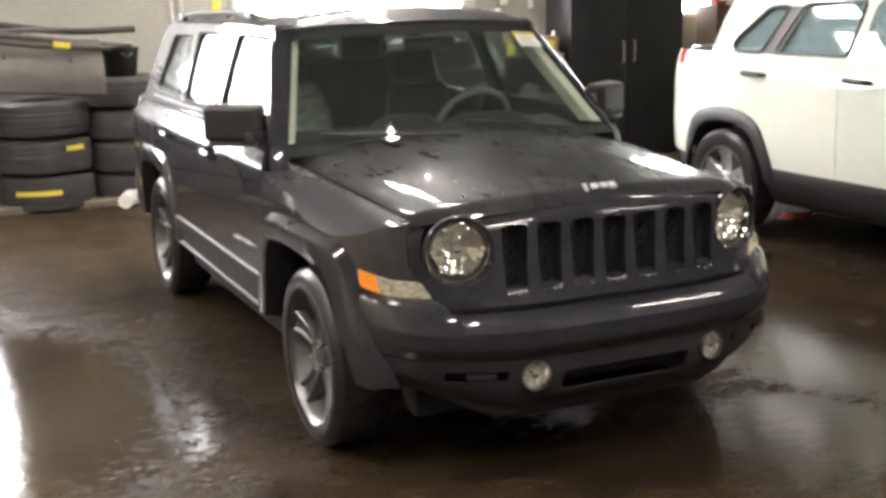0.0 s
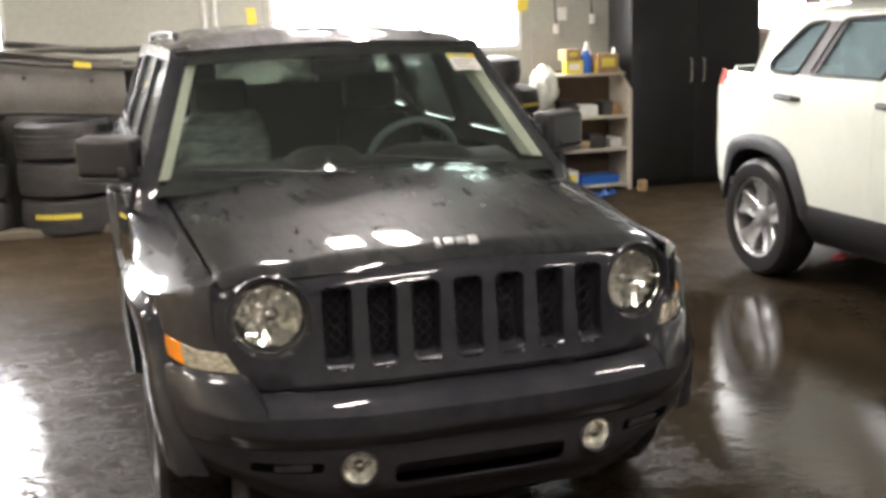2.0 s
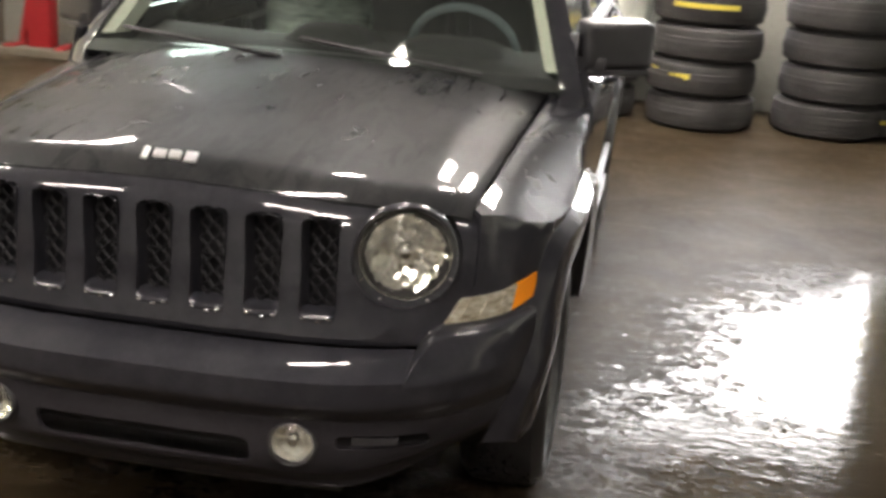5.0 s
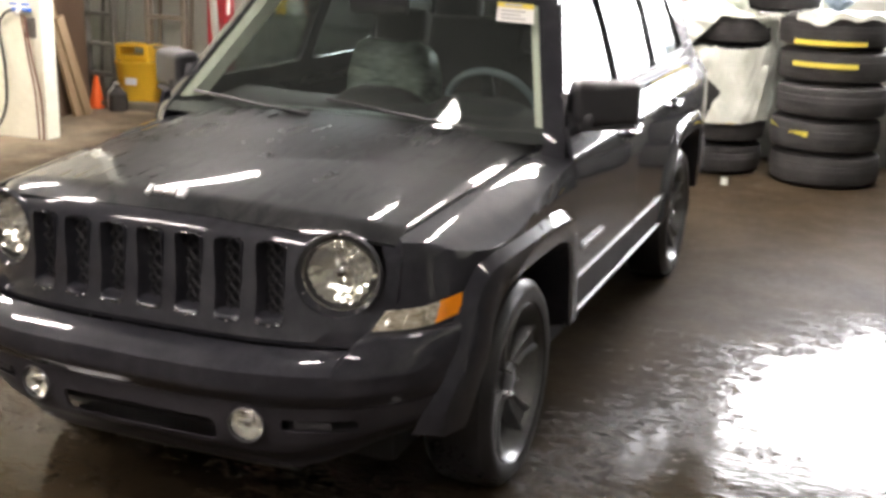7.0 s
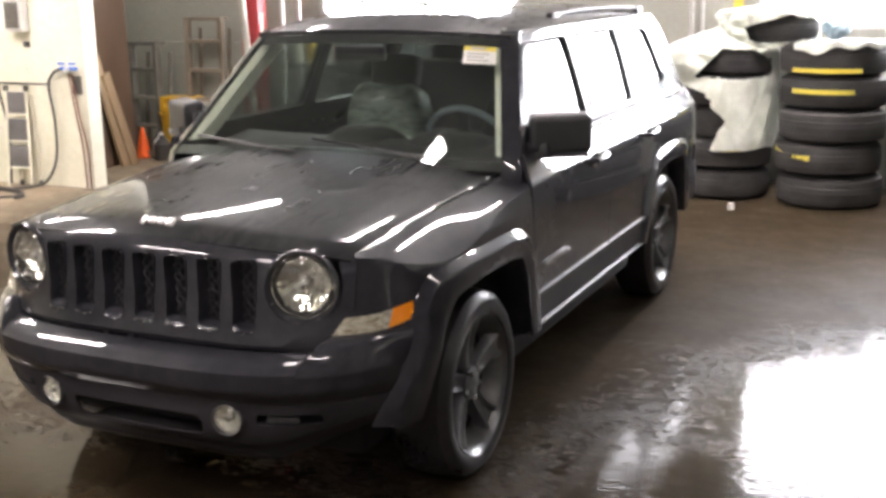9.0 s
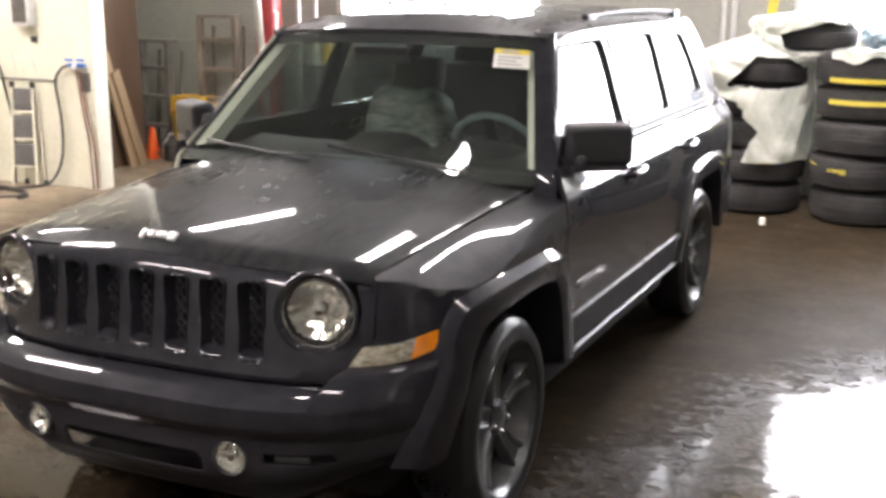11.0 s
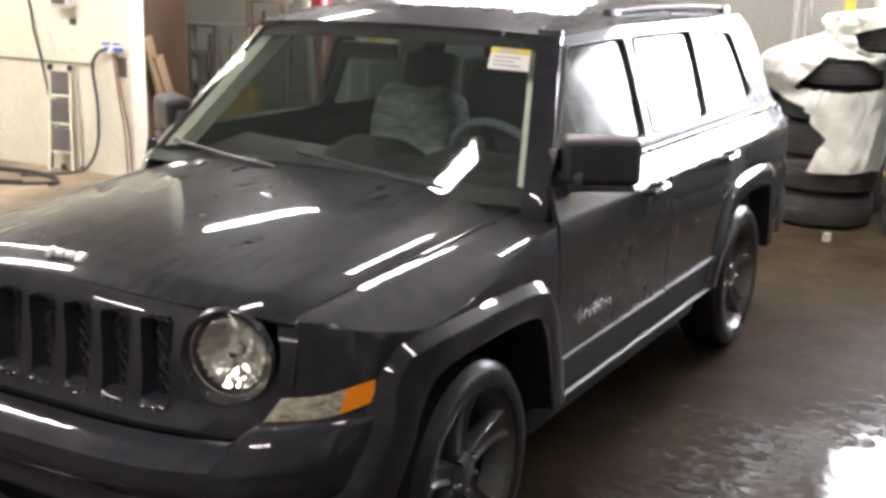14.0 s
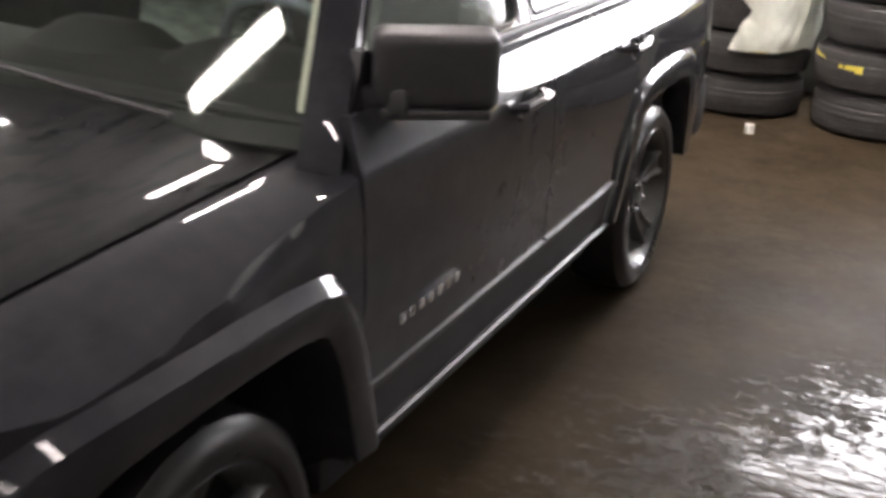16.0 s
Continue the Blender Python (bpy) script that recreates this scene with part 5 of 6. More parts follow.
ORANGE_PLASTIC = varied("orange_plastic", (0.75, 0.10, 0.01), (0.85, 0.15, 0.02), 6, (0.5, 0.6))
HOSE = varied("black_hose", (0.02, 0.018, 0.016), (0.05, 0.045, 0.04), 10, (0.5, 0.7))
RED_HOSE = varied("rust_red_hose", (0.12, 0.05, 0.035), (0.18, 0.08, 0.055), 10, (0.5, 0.7))
STICKER_INK = Mat("grey_ink", (0.42, 0.42, 0.40), 0.7).m
PAPER = varied("white_paper", (0.7, 0.7, 0.66), (0.8, 0.8, 0.76), 15, (0.7, 0.9))
CREAM = varied("cream_plastic", (0.55, 0.52, 0.42), (0.66, 0.63, 0.53), 6, (0.4, 0.6))
ALUMINIUM = varied("worn_aluminium", (0.42, 0.40, 0.35), (0.55, 0.53, 0.47), 12, (0.4, 0.6), metal=0.5)


def loose_tyre(r=0.36, w=0.245):
    """One tyre lying flat, origin at the middle of its underside, tread grooved."""
    hole = r * 0.60
    h = w
    prof = [(0.02, hole), (0.0, hole + 0.35 * (r - hole)), (0.008, r - 0.055), (0.032, r - 0.012)]
    for k in range(5):
        z = 0.05 + (h - 0.10) * k / 5
        z2 = 0.05 + (h - 0.10) * (k + 1) / 5
        bulge = 0.012 * (1 - ((k - 2) / 2.4) ** 2)
        prof += [(z, r - 0.012 + bulge - 0.0008), (z + 0.004, r - 0.012 + bulge), (z2 - 0.008, r - 0.012 + bulge), (z2 - 0.004, r - 0.012 + bulge - 0.0008)]
    prof += [(h - 0.032, r - 0.012), (h - 0.008, r - 0.055), (h, hole + 0.35 * (r - hole)), (h - 0.02, hole), (h - 0.05, hole + 0.03), (0.05, hole + 0.03), (0.02, hole)]
    return lathe(prof, 44, "z")


tyre_mesh = {}


def tyre(x, y, z, r=0.36, w=0.245, turn=0.0, tip=(0, 0), label="used black rubber tyre lying flat in a stack"):
    key = (r, w)
    if key not in tyre_mesh:
        tyre_mesh[key] = finish(loose_tyre(r, w), "tyre", TYRE_BROWN, 40)
    ob = tagged(new("tyre", tyre_mesh[key]), label, "tyre", "tyres along the wall")
    ob.matrix_basis = pose(x, y, z, tip[0], tip[1], turn)
    return ob


def stack(x, y, n, r=0.36, w=0.245, z=0.0):
    for k in range(n):
        tyre(x + random.uniform(-0.02, 0.02), y + random.uniform(-0.02, 0.02), z + k * w, r, w, random.uniform(0, 90))


def strip(x, y, z, r, a0, a1, h=0.035, drop=0.0):
    """A label strip on the tread of a tyre whose middle stands at x, y."""
    rows = [[(x + (r + 0.002) * math.sin(radians(a)), y - (r + 0.002) * math.cos(radians(a)), z + dz + drop * (a - a0) / (a1 - a0)) for a in steps(a0, a1, 10)] for dz in (0, h)]
    solo("tyre_label", sheet(rows, 0.002, (x, y, z)), YELLOW_TAPE, "yellow paper label stuck on a tyre tread", "label", group="tyre labels")


stack(1.37, 6.63, 5, 0.40, 0.25)
strip(1.37, 6.63, 1.03, 0.40, -41, 36)
strip(1.37, 6.63, 0.875, 0.40, -40, 29)
strip(0.55, 6.72, 0.40, 0.36, 2, 34, 0.03)
strip(1.37, 6.63, 0.40, 0.40, -78, -52, 0.05, -0.03)
strip(1.37, 6.63, 0.365, 0.40, -44, -14, 0.04, 0.01)
stack(2.32, 6.75, 5, 0.40, 0.255)
stack(0.55, 6.72, 2, 0.36, 0.245)
stack(-0.12, 6.95, 4, 0.34, 0.235)
stack(2.62, 6.98, 4, 0.37, 0.25)
strip(2.62, 6.98, 0.12, 0.37, -20, 25, 0.03)
strip(2.62, 6.98, 0.36, 0.37, 0, 50, 0.03)
strip(2.62, 6.98, 0.83, 0.37, 5, 55, 0.03)
for x, n in ((-1.12, 3), (-1.95, 4), (-2.78, 4)):
    stack(x, 7.0, n, 0.395, 0.30)
strip(-1.12, 7.0, 0.15, 0.395, -42, 12, 0.04)
strip(-1.12, 7.0, 0.50, 0.395, 22, 48, 0.04)
stack(-0.42, 7.02, 4, 0.35, 0.265)
for k in range(3):
    tyre(0.55 + 0.01 * k, 6.74, 0.49 + 0.245 * k, 0.36, 0.245, 20 * k, label="used tyre half wrapped in torn white plastic film")
tyre(0.90, 6.80, 1.227, 0.33, 0.22, 10, (0, 0), "used tyre wrapped in film on top of a stack")


def inside(a, z, loop):
    """Whether the point lies in the closed outline."""
    hit = False
    for (a0, z0), (a1, z1) in zip(loop, loop[1:] + loop[:1]):
        if (z0 > z) != (z1 > z) and a < (a1 - a0) * (z - z0) / (z1 - z0) + a0:
            hit = not hit
    return hit


def film(x, y, z0, z1, r, holes, seed, name="plastic_wrap", a_from=-130, a_to=130, hem=0.03, puff=0.03, bulge=0.0):
    """A torn plastic bag drawn round tyres: a shell with long folds and torn openings."""
    na, nz = 190, 90
    pts = []
    for i in range(nz + 1):
        row = []
        for j in range(na + 1):
            a = lerp(a_from, a_to, j / na)
            t = i / nz
            n1 = noise.noise(Vector((a * 0.018 + seed, t * 2.2, seed)))
            n3 = abs(noise.noise(Vector((a * 0.028 + t * 2.6, t * 3.0 - a * 0.020, seed + 9))))
            n4 = abs(noise.noise(Vector((a * 0.07 - t * 4.0, t * 2.0 + a * 0.03, seed + 3))))
            z = lerp(z0 + hem * noise.noise(Vector((a * 0.04, seed, 1))), z1, t)
            rr = r + puff * n1 + 0.055 * n3 + 0.022 * n4
            rr += bulge * math.exp(-((a + 62) / 34) ** 2) * min(max((z - 0.92) / 0.15, 0), 1)
            if t > 0.80:
                k = (t - 0.80) / 0.20
                rr *= 1 - 0.80 * k ** 1.7
                z += 0.03 * n1 - 0.05 * k * k * n3
            row.append((a, Vector((x + rr * math.sin(radians(a)), y - rr * math.cos(radians(a)), z))))
        pts.append(row)
    bm = bmesh.new()
    vs = [[bm.verts.new(p) for _, p in row] for row in pts]
    for i in range(nz):
        for j in range(na):
            a, p = pts[i][j]
            jag = 2.5 * noise.noise(Vector((a * 0.10, p.z * 14, seed)))
            if any(inside(a + jag, p.z + 0.004 * jag, loop) for loop in holes):
                continue
            bm.faces.new((vs[i][j], vs[i][j + 1], vs[i + 1][j + 1], vs[i + 1][j]))
    bmesh.ops.delete(bm, geom=[v for v in bm.verts if not v.link_faces], context="VERTS")
    bmesh.ops.recalc_face_normals(bm, faces=bm.faces)
    bmesh.ops.solidify(bm, geom=bm.faces[:], thickness=0.002)
    return solo(name, bm, WHITE_PLASTIC, "torn crumpled white plastic film round stacked tyres", "plastic film", angle=60)


film(0.53, 6.74, 0.41, 1.34, 0.398, [[(-23, 0.968), (6, 1.194), (37, 1.179), (71, 1.087), (70, 0.983), (29, 0.953)],
     [(-131, 1.02), (-61, 0.949), (-9, 0.846), (-3, 0.73), (12, 0.637), (-5, 0.395), (-40, 0.35), (-131, 0.35)]], 3.1, bulge=0.10)
film(0.85, 6.80, 1.20, 1.52, 0.36, [[(-21, 1.355), (31, 1.445), (95, 1.38), (80, 1.262), (-10, 1.225)]], 7.7)
rows = [[(1.37 + 0.405 * math.sin(radians(a)), 6.63 - 0.405 * math.cos(radians(a)), z + 0.012 * math.sin(a * 0.2) - (0.05 * math.exp(-((a + 18) / 14) ** 2) if k == 0 else 0)) for a in steps(-40, 70, 30)] for k, z in enumerate((1.215, 1.24, 1.256))]
rows.append([(1.37 + 0.25 * math.sin(radians(a)), 6.63 - 0.25 * math.cos(radians(a)), 1.262) for a in steps(-40, 70, 30)])
solo("plastic_sheet", sheet(rows, 0.002, (1.37, 6.63, 1.0)), WHITE_PLASTIC, "white plastic sheet over the top tyre of a stack", "plastic film")
blue = bmesh.new()
bmesh.ops.create_icosphere(blue, subdivisions=4, radius=1)
for v in blue.verts:
    v.co = Vector((v.co.x * 0.10, v.co.y * 0.09, v.co.z * 0.10)) * (1 + 0.25 * noise.noise(v.co * 2.5) + 0.08 * noise.noise(v.co * 7))
solo("blue_bag", blue, varied("pale_blue_film", (0.36, 0.50, 0.62), (0.55, 0.68, 0.76), 9, (0.15, 0.3), 0.5, 30), "pale blue crumpled plastic bag on a tyre stack", "bag", pose(1.36, 6.72, 1.35))
solo("paint_cap", lathe([(0, 0.0), (0, 0.028), (0.05, 0.026), (0.05, 0.0)], 16, "z"), PAPER, "small white plastic cap on the floor", "cap", pose(0.74, 6.08, 0.0))
solo("wood_scrap", boxed((0, 0, 0.012), (0.16, 0.05, 0.024), 0.004), HOSE, "dark scrap of wood on the floor", "scrap", pose(0.32, 5.95, 0.0, 0, 0, 20))

DIRTY_CONCRETE = varied("dirty_concrete", (0.10, 0.085, 0.06), (0.19, 0.165, 0.125), 4, (0.7, 0.9), 0.2, 40)
# kerb strip and what lies on the tyres at the other window
kerb = bmesh.new()
box(kerb, (-3.3, 6.80, 0.035), (6.3, 0.20, 0.07), 0.012)
solo("kerb", kerb, DIRTY_CONCRETE, "low dirty concrete kerb along the tyre row", "kerb", kind="structure")
panel_rows = []
for t in steps(0, 1, 8):
    a = lerp(-10, 78, t)
    panel_rows.append([(x, 6.66 + 0.30 * (1 - math.cos(radians(a))) + 0.05 * math.sin(x * 4), 1.03 + 0.36 * math.sin(radians(a)) + 0.03 * math.sin(x * 3)) for x in steps(-1.62, -0.62, 16)])
cover = thing("bumper_cover", "dusty grey plastic bumper cover lying on tyres", "car part")
part("shell", sheet(panel_rows, 0.012, (-1.1, 7.2, 0.7)), GREY_PANEL, cover, angle=40)
part("lower_lip", tube([Vector(p) + Vector((0, -0.006, -0.004)) for p in panel_rows[0]], 0.016, 8), HOSE, cover, "black rubber lower lip")
part("upper_flange", tube([Vector(p) + Vector((0, 0.0, 0.006)) for p in panel_rows[-1]], 0.012, 8), GREY_PANEL, cover)
for k in (4, 12):
    part("clip", boxed(Vector(panel_rows[4][k]) + Vector((0, -0.016, 0)), (0.03, 0.014, 0.03), 0.004), HOSE, cover, "black plastic clip")
for k, (a, b, r) in enumerate((((-3.0, 6.85, 1.46), (-0.35, 6.9, 1.155), 0.02), ((-2.8, 6.75, 1.40), (-0.55, 6.72, 1.12), 0.016), ((-1.5, 6.95, 1.37), (-0.30, 6.98, 1.25), 0.028), ((-3.0, 6.95, 1.33), (-0.9, 6.9, 1.26), 0.022))):
    solo("trim_strip", tube([Vector(a).lerp(Vector(b), t) + Vector((0, 0, 0.13 + 0.05 * t + 0.02 * math.sin(5 * t + k))) for t in steps(0, 1, 12)], r, 8), (GREY_PANEL, HOSE, HOSE, GREY_PANEL)[k], "long thin trim strip lying on stacked tyres", "trim strip", group="trim strips")
solo("paper_label", boxed((0, 0, 0), (0.13, 0.01, 0.05), 0.003), YELLOW_TAPE, "yellow and white label on a trim strip", "label", pose(-0.93, 6.70, 1.34, 0, 8, 0))
roll = lathe([(-0.12, 0.022), (-0.12, 0.062), (-0.115, 0.066), (0.115, 0.066), (0.12, 0.062), (0.12, 0.022)], 24, "x")
solo("paper_roll", roll, PAPER, "white paper towel roll lying on the kerb", "paper roll", pose(-0.36, 6.68, 0.066, 0, 0, -15))
solo("paper_roll", lathe([(-0.1, 0.0), (-0.1, 0.06), (0.1, 0.066), (0.1, 0.05), (-0.08, 0.045), (-0.08, 0)], 20, "y"), PAPER, "open white paper cup lying on its side", "cup", pose(-0.53, 6.60, 0.066, 0, 0, -20))
tub = thing("rubber_tub", "black rubber tub standing on stacked tyres", "tub", pose(-0.46, 6.94, 1.062))
part("body", lathe([(0, 0), (0, 0.13), (0.02, 0.145), (0.20, 0.165), (0.225, 0.175), (0.235, 0.172), (0.23, 0.155), (0.03, 0.13), (0.03, 0)], 28, "z"), RUBBER, tub)
part("handle", tube([(0, -0.165, 0.19), (0.05, -0.205, 0.16), (0.09, -0.15, 0.19)], 0.008, 6), HOSE, tub)
for x in (-4.45, -2.45, 0.62, 3.12):
    solo("wall_joint", boxed((x, 7.394, 2.0), (0.025, 0.014, 3.98), 0.003), WALL_GREY, "thin painted joint strip on the back wall", "trim", kind="structure")
solo("wall_joint", boxed((-5.2, 7.394, 1.12), (2.4, 0.014, 0.03), 0.003), WALL_GREY, "thin painted joint strip on the back wall", "trim", kind="structure")
# conduits and tag on the back wall
for x in (0.10, 0.19):
    solo("wall_conduit", tube([(x, 7.375, 0.1), (x, 7.375, 3.9)], 0.022, 10), STEEL, "painted steel conduit running up the wall", "conduit", group="conduits")
solo("hanging_tag", sheet([[(x + 0.01 * math.sin(z * 20), 7.38, z) for x in (0.46, 0.50, 0.54)] for z in steps(1.45, 1.75, 5)], 0.003), YELLOW_TAPE, "yellow strip of tape hanging on the wall", "tape")

# ---- shelf, cabinet and what stands there ----
def shelf_unit():
    s = thing("shelf_unit", "cream wooden shelf unit filled with tools and bottles", "shelf", pose(3.46, 6.98, 0))
    for x in (-0.385, 0.385):
        bm = prism([(-0.16, 0.0), (0.26, 0.0), (0.26, 1.12), (0.10, 1.12), (-0.16, 0.92)], "x", x - 0.018, x + 0.018)
        part("side_panel", bm, TAN_WOOD, s)
    for z in (0.05, 0.38, 0.68, 1.07):
        part("shelf_board", boxed((0, 0.05, z), (0.73, 0.40 if z < 0.9 else 0.3, 0.024), 0.003), TAN_WOOD, s)
    part("back_panel", boxed((0, 0.25, 0.55), (0.73, 0.012, 1.1)), PLYWOOD, s)


shelf_unit()


def bottle(x, y, z, h, r, mat, label):
    b = thing("bottle", label, "bottle", pose(x, y, z), "bottles on the shelf")
    part("body", lathe([(0, 0), (0, r * 0.95), (0.01, r), (h * 0.62, r), (h * 0.78, r * 0.55), (h * 0.86, r * 0.35), (h * 0.86, 0)], 18, "z"), mat, b)
    part("cap", lathe([(h * 0.86, r * 0.4), (h, r * 0.38), (h, 0)], 12, "z", None, (0, 0, 0), True), PAPER, b)


def carton(x, y, z, w, d, h, mat, label, turn=0):
    c = thing("carton", label, "box", pose(x, y, z, 0, 0, turn), "boxes on the shelf")
    part("body", boxed((0, 0, h / 2), (w, d, h), 0.004), mat, c)
    part("label", boxed((0, -d / 2 - 0.0015, h * 0.55), (w * 0.6, 0.003, h * 0.45), 0.0008), YELLOW_TAPE if mat is not YELLOW_TAPE else PAPER, c)


T = 1.082
carton(3.64, 6.98, T, 0.22, 0.22, 0.17, CARDBOARD, "brown cardboard box on the shelf top", 4)
carton(3.33, 6.95, T, 0.16, 0.12, 0.12, YELLOW_TAPE, "yellow and white product box", -8)
carton(3.30, 6.96, T + 0.12, 0.15, 0.14, 0.10, CARDBOARD, "small cardboard box on another box", 10)
bottle(3.45, 6.93, T, 0.24, 0.05, BLUE_PLASTIC, "blue plastic spray bottle on the shelf top")
bottle(3.50, 7.02, T, 0.28, 0.045, PAPER, "white plastic bottle on the shelf top")
bottle(3.56, 6.90, T, 0.17, 0.035, YELLOW_PLASTIC, "yellow plastic bottle on the shelf top")
bottle(3.40, 7.04, T, 0.22, 0.05, ORANGE_PLASTIC, "amber plastic bottle on the shelf top")
bottle(3.72, 6.92, T, 0.22, 0.04, PAPER, "white spray bottle on the shelf top")
carton(3.27, 6.95, 0.064, 0.12, 0.2, 0.14, PAPER, "white packets on the low shelf", 6)
solo("blue_tray", boxed((0, 0, 0.04), (0.40, 0.24, 0.08), 0.02), BLUE_PLASTIC, "blue folded plastic sheet on the low shelf", "plastic sheet", pose(3.56, 6.98, 0.064))
for x, w, h, m in ((3.22, 0.14, 0.10, CARDBOARD), (3.38, 0.16, 0.07, PINE), (3.55, 0.16, 0.12, HOSE), (3.72, 0.12, 0.09, STEEL)):
    solo("tool_box", boxed((0, 0, h / 2), (w, 0.22, h), 0.012), m, "small box of tools on the middle shelf", "tool box", pose(x, 6.98, 0.394, 0, 0, random.uniform(-8, 8)), "tool boxes")
for x, w, h, m in ((3.26, 0.16, 0.15, HOSE), (3.47, 0.18, 0.10, STEEL), (3.64, 0.12, 0.13, HOSE), (3.76, 0.08, 0.10, CARDBOARD)):
    solo("power_tool_case", boxed((0, 0, h / 2), (w, 0.2, h), 0.015), m, "dark tool case on the upper shelf", "tool case", pose(x, 6.98, 0.694, 0, 0, random.uniform(-8, 8)), "tool boxes")
bag = bmesh.new()
bmesh.ops.create_icosphere(bag, subdivisions=4, radius=1)
for v in bag.verts:
    n = noise.noise(v.co * 2.2) * 0.18 + noise.noise(v.co * 6) * 0.06
    v.co = Vector((v.co.x * 0.13, v.co.y * 0.14, v.co.z * 0.20)) * (1 + n)
solo("plastic_bag", bag, WHITE_PLASTIC, "white plastic bag hanging on the shelf side", "bag", pose(3.0, 6.85, 0.97))
solo("blue_rag", sheet([[(x, y, 0.02 + 0.035 * noise.noise(Vector((x * 14, y * 14, 2))) ** 2 * 6) for x in steps(-0.08, 0.08, 10)] for y in steps(-0.06, 0.06, 8)], 0.004, (0, 0, -1)), BLUE_PLASTIC, "crumpled blue rag on the floor", "rag", pose(3.44, 6.50, 0.0))
solo("wood_block", boxed((0, 0, 0.05), (0.07, 0.06, 0.10), 0.005), PINE, "small pine wood block on the floor", "wood block", pose(3.90, 6.68, 0.0))


def cabinet():
    c = thing("cabinet", "tall black laminate two-door cabinet with steel handles", "cabinet", pose(4.53, 7.06, 0))
    part("body", boxed((0, 0.02, 1.06), (1.34, 0.46, 2.08), 0.004), BLACK_CABINET, c)
    part("plinth", boxed((0, 0.04, 0.03), (1.30, 0.40, 0.06)), GAP, c)
    for s in (-1, 1):
        d = part("door", boxed((s * 0.335, -0.222, 1.08), (0.662, 0.02, 2.02), 0.003), BLACK_CABINET, c, "black cabinet door")
        part("handle", tube([(s * 0.065, -0.232, 0.97), (s * 0.065, -0.262, 0.98), (s * 0.065, -0.262, 1.17), (s * 0.065, -0.232, 1.18)], 0.007, 8), ALUMINIUM, d, "bright bar handle")


cabinet()
for x, z in ((3.33, 1.44), (3.70, 1.52)):
    solo("wall_cable", tube([(x, 7.37, 3.9), (x + 0.01, 7.36, 2.4), (x - 0.01, 7.35, 1.8), (x, 7.33, z + 0.08)], 0.007, 6), HOSE, "black cable hanging down the wall above the shelf", "cable", group="cables")
    solo("cable_plug", boxed((0, 0, 0.045), (0.045, 0.04, 0.09), 0.008), PAPER, "white plug at the end of a cable", "plug", pose(x, 7.33, z))
solo("yellow_note", sheet([[(x + 0.012 * math.sin(z * 25), 7.385, z) for x in (2.96, 3.02, 3.08)] for z in steps(1.66, 1.86, 5)], 0.003), YELLOW_TAPE, "yellow paper strip stuck on the wall", "paper")
solo("wall_outlet", boxed((0, 0, 0), (0.08, 0.03, 0.12), 0.006), PAPER, "white wall outlet box", "outlet", pose(3.42, 7.385, 1.62))
solo("side_rack", boxed((0, 0, 0.75), (0.5, 0.35, 1.5), 0.01), PLYWOOD, "brown wooden rack with odds and ends on top", "rack", pose(5.95, 7.1, 0))
for k, (m, w, h) in enumerate(((RED_PAINT, 0.12, 0.12), (CREAM, 0.10, 0.20), (ORANGE_PLASTIC, 0.09, 0.17), (CARDBOARD, 0.14, 0.22))):
    carton(5.78 + 0.12 * k, 7.02, 1.5, w, 0.14, h, m, "coloured box on a wooden rack", 5 * k)
solo("red_rag", sheet([[(x, y, 0.03 + 0.07 * noise.noise(Vector((x * 9, y * 9, 5)))) for x in steps(-0.13, 0.13, 10)] for y in steps(-0.07, 0.07, 8)], 0.004, (0, 0, -1)), RED_PAINT, "crumpled red rag on the wet floor", "rag", pose(3.74, 3.40, 0.0))

# ---- pier, hoses and timber on the far side ----
pier = bmesh.new()
box(pier, (-6.27, 5.13, 2.0), (3.46, 0.16, 4.0), 0.012)
solo("wall_pier", pier, WALL_WHITE, "dirty white painted block wall end", "wall", kind="structure")
solo("wall_batten", boxed((-6.47, 5.044, 0.90), (3.06, 0.012, 0.016), 0.003), GREY_PANEL, "thin dark joint line along the white wall", "trim", kind="structure")
STOOL_GREY = varied("grey_stool_plastic", (0.09, 0.085, 0.085), (0.15, 0.145, 0.14), 8, (0.4, 0.6))
stool = thing("step_stool", "narrow folded white step stool with grey treads against the wall", "step stool", pose(-5.29, 4.95, 0, 0, 0, 6))
for sx in (-1, 1):
    part("rail", tube([(sx * 0.125, -0.01, 0.0), (sx * 0.105, 0.045, 0.85)], 0.011, 8), WALL_WHITE, stool)
    part("rail_cap", boxed((sx * 0.105, 0.045, 0.86), (0.035, 0.035, 0.05), 0.008), HOSE, stool, "black plastic end cap")
    part("rear_leg", tube([(sx * 0.10 + 0.07, 0.055, 0.0), (sx * 0.10 + 0.035, 0.06, 0.80)], 0.010, 8), CREAM, stool)
    part("foot", boxed((sx * 0.10 + 0.07, 0.055, 0.025), (0.03, 0.03, 0.05), 0.006), HOSE, stool, "black rubber foot")
for k in range(3):
    z = 0.16 + 0.235 * k
    part("tread", boxed((0, 0.012 + 0.05 * z, z + 0.105), (0.19, 0.018, 0.19), 0.004), STOOL_GREY, stool, "grey folded tread")
    part("tread_edge", boxed((0, 0.0 + 0.05 * z, z), (0.21, 0.02, 0.014), 0.003), WALL_WHITE, stool)
bx = thing("wall_box", "grey electrical box on the white wall", "electrical box", pose(-5.22, 5.045, 1.36))
part("housing", boxed((0, -0.045, 0.13), (0.20, 0.09, 0.28), 0.01), STEEL, bx)
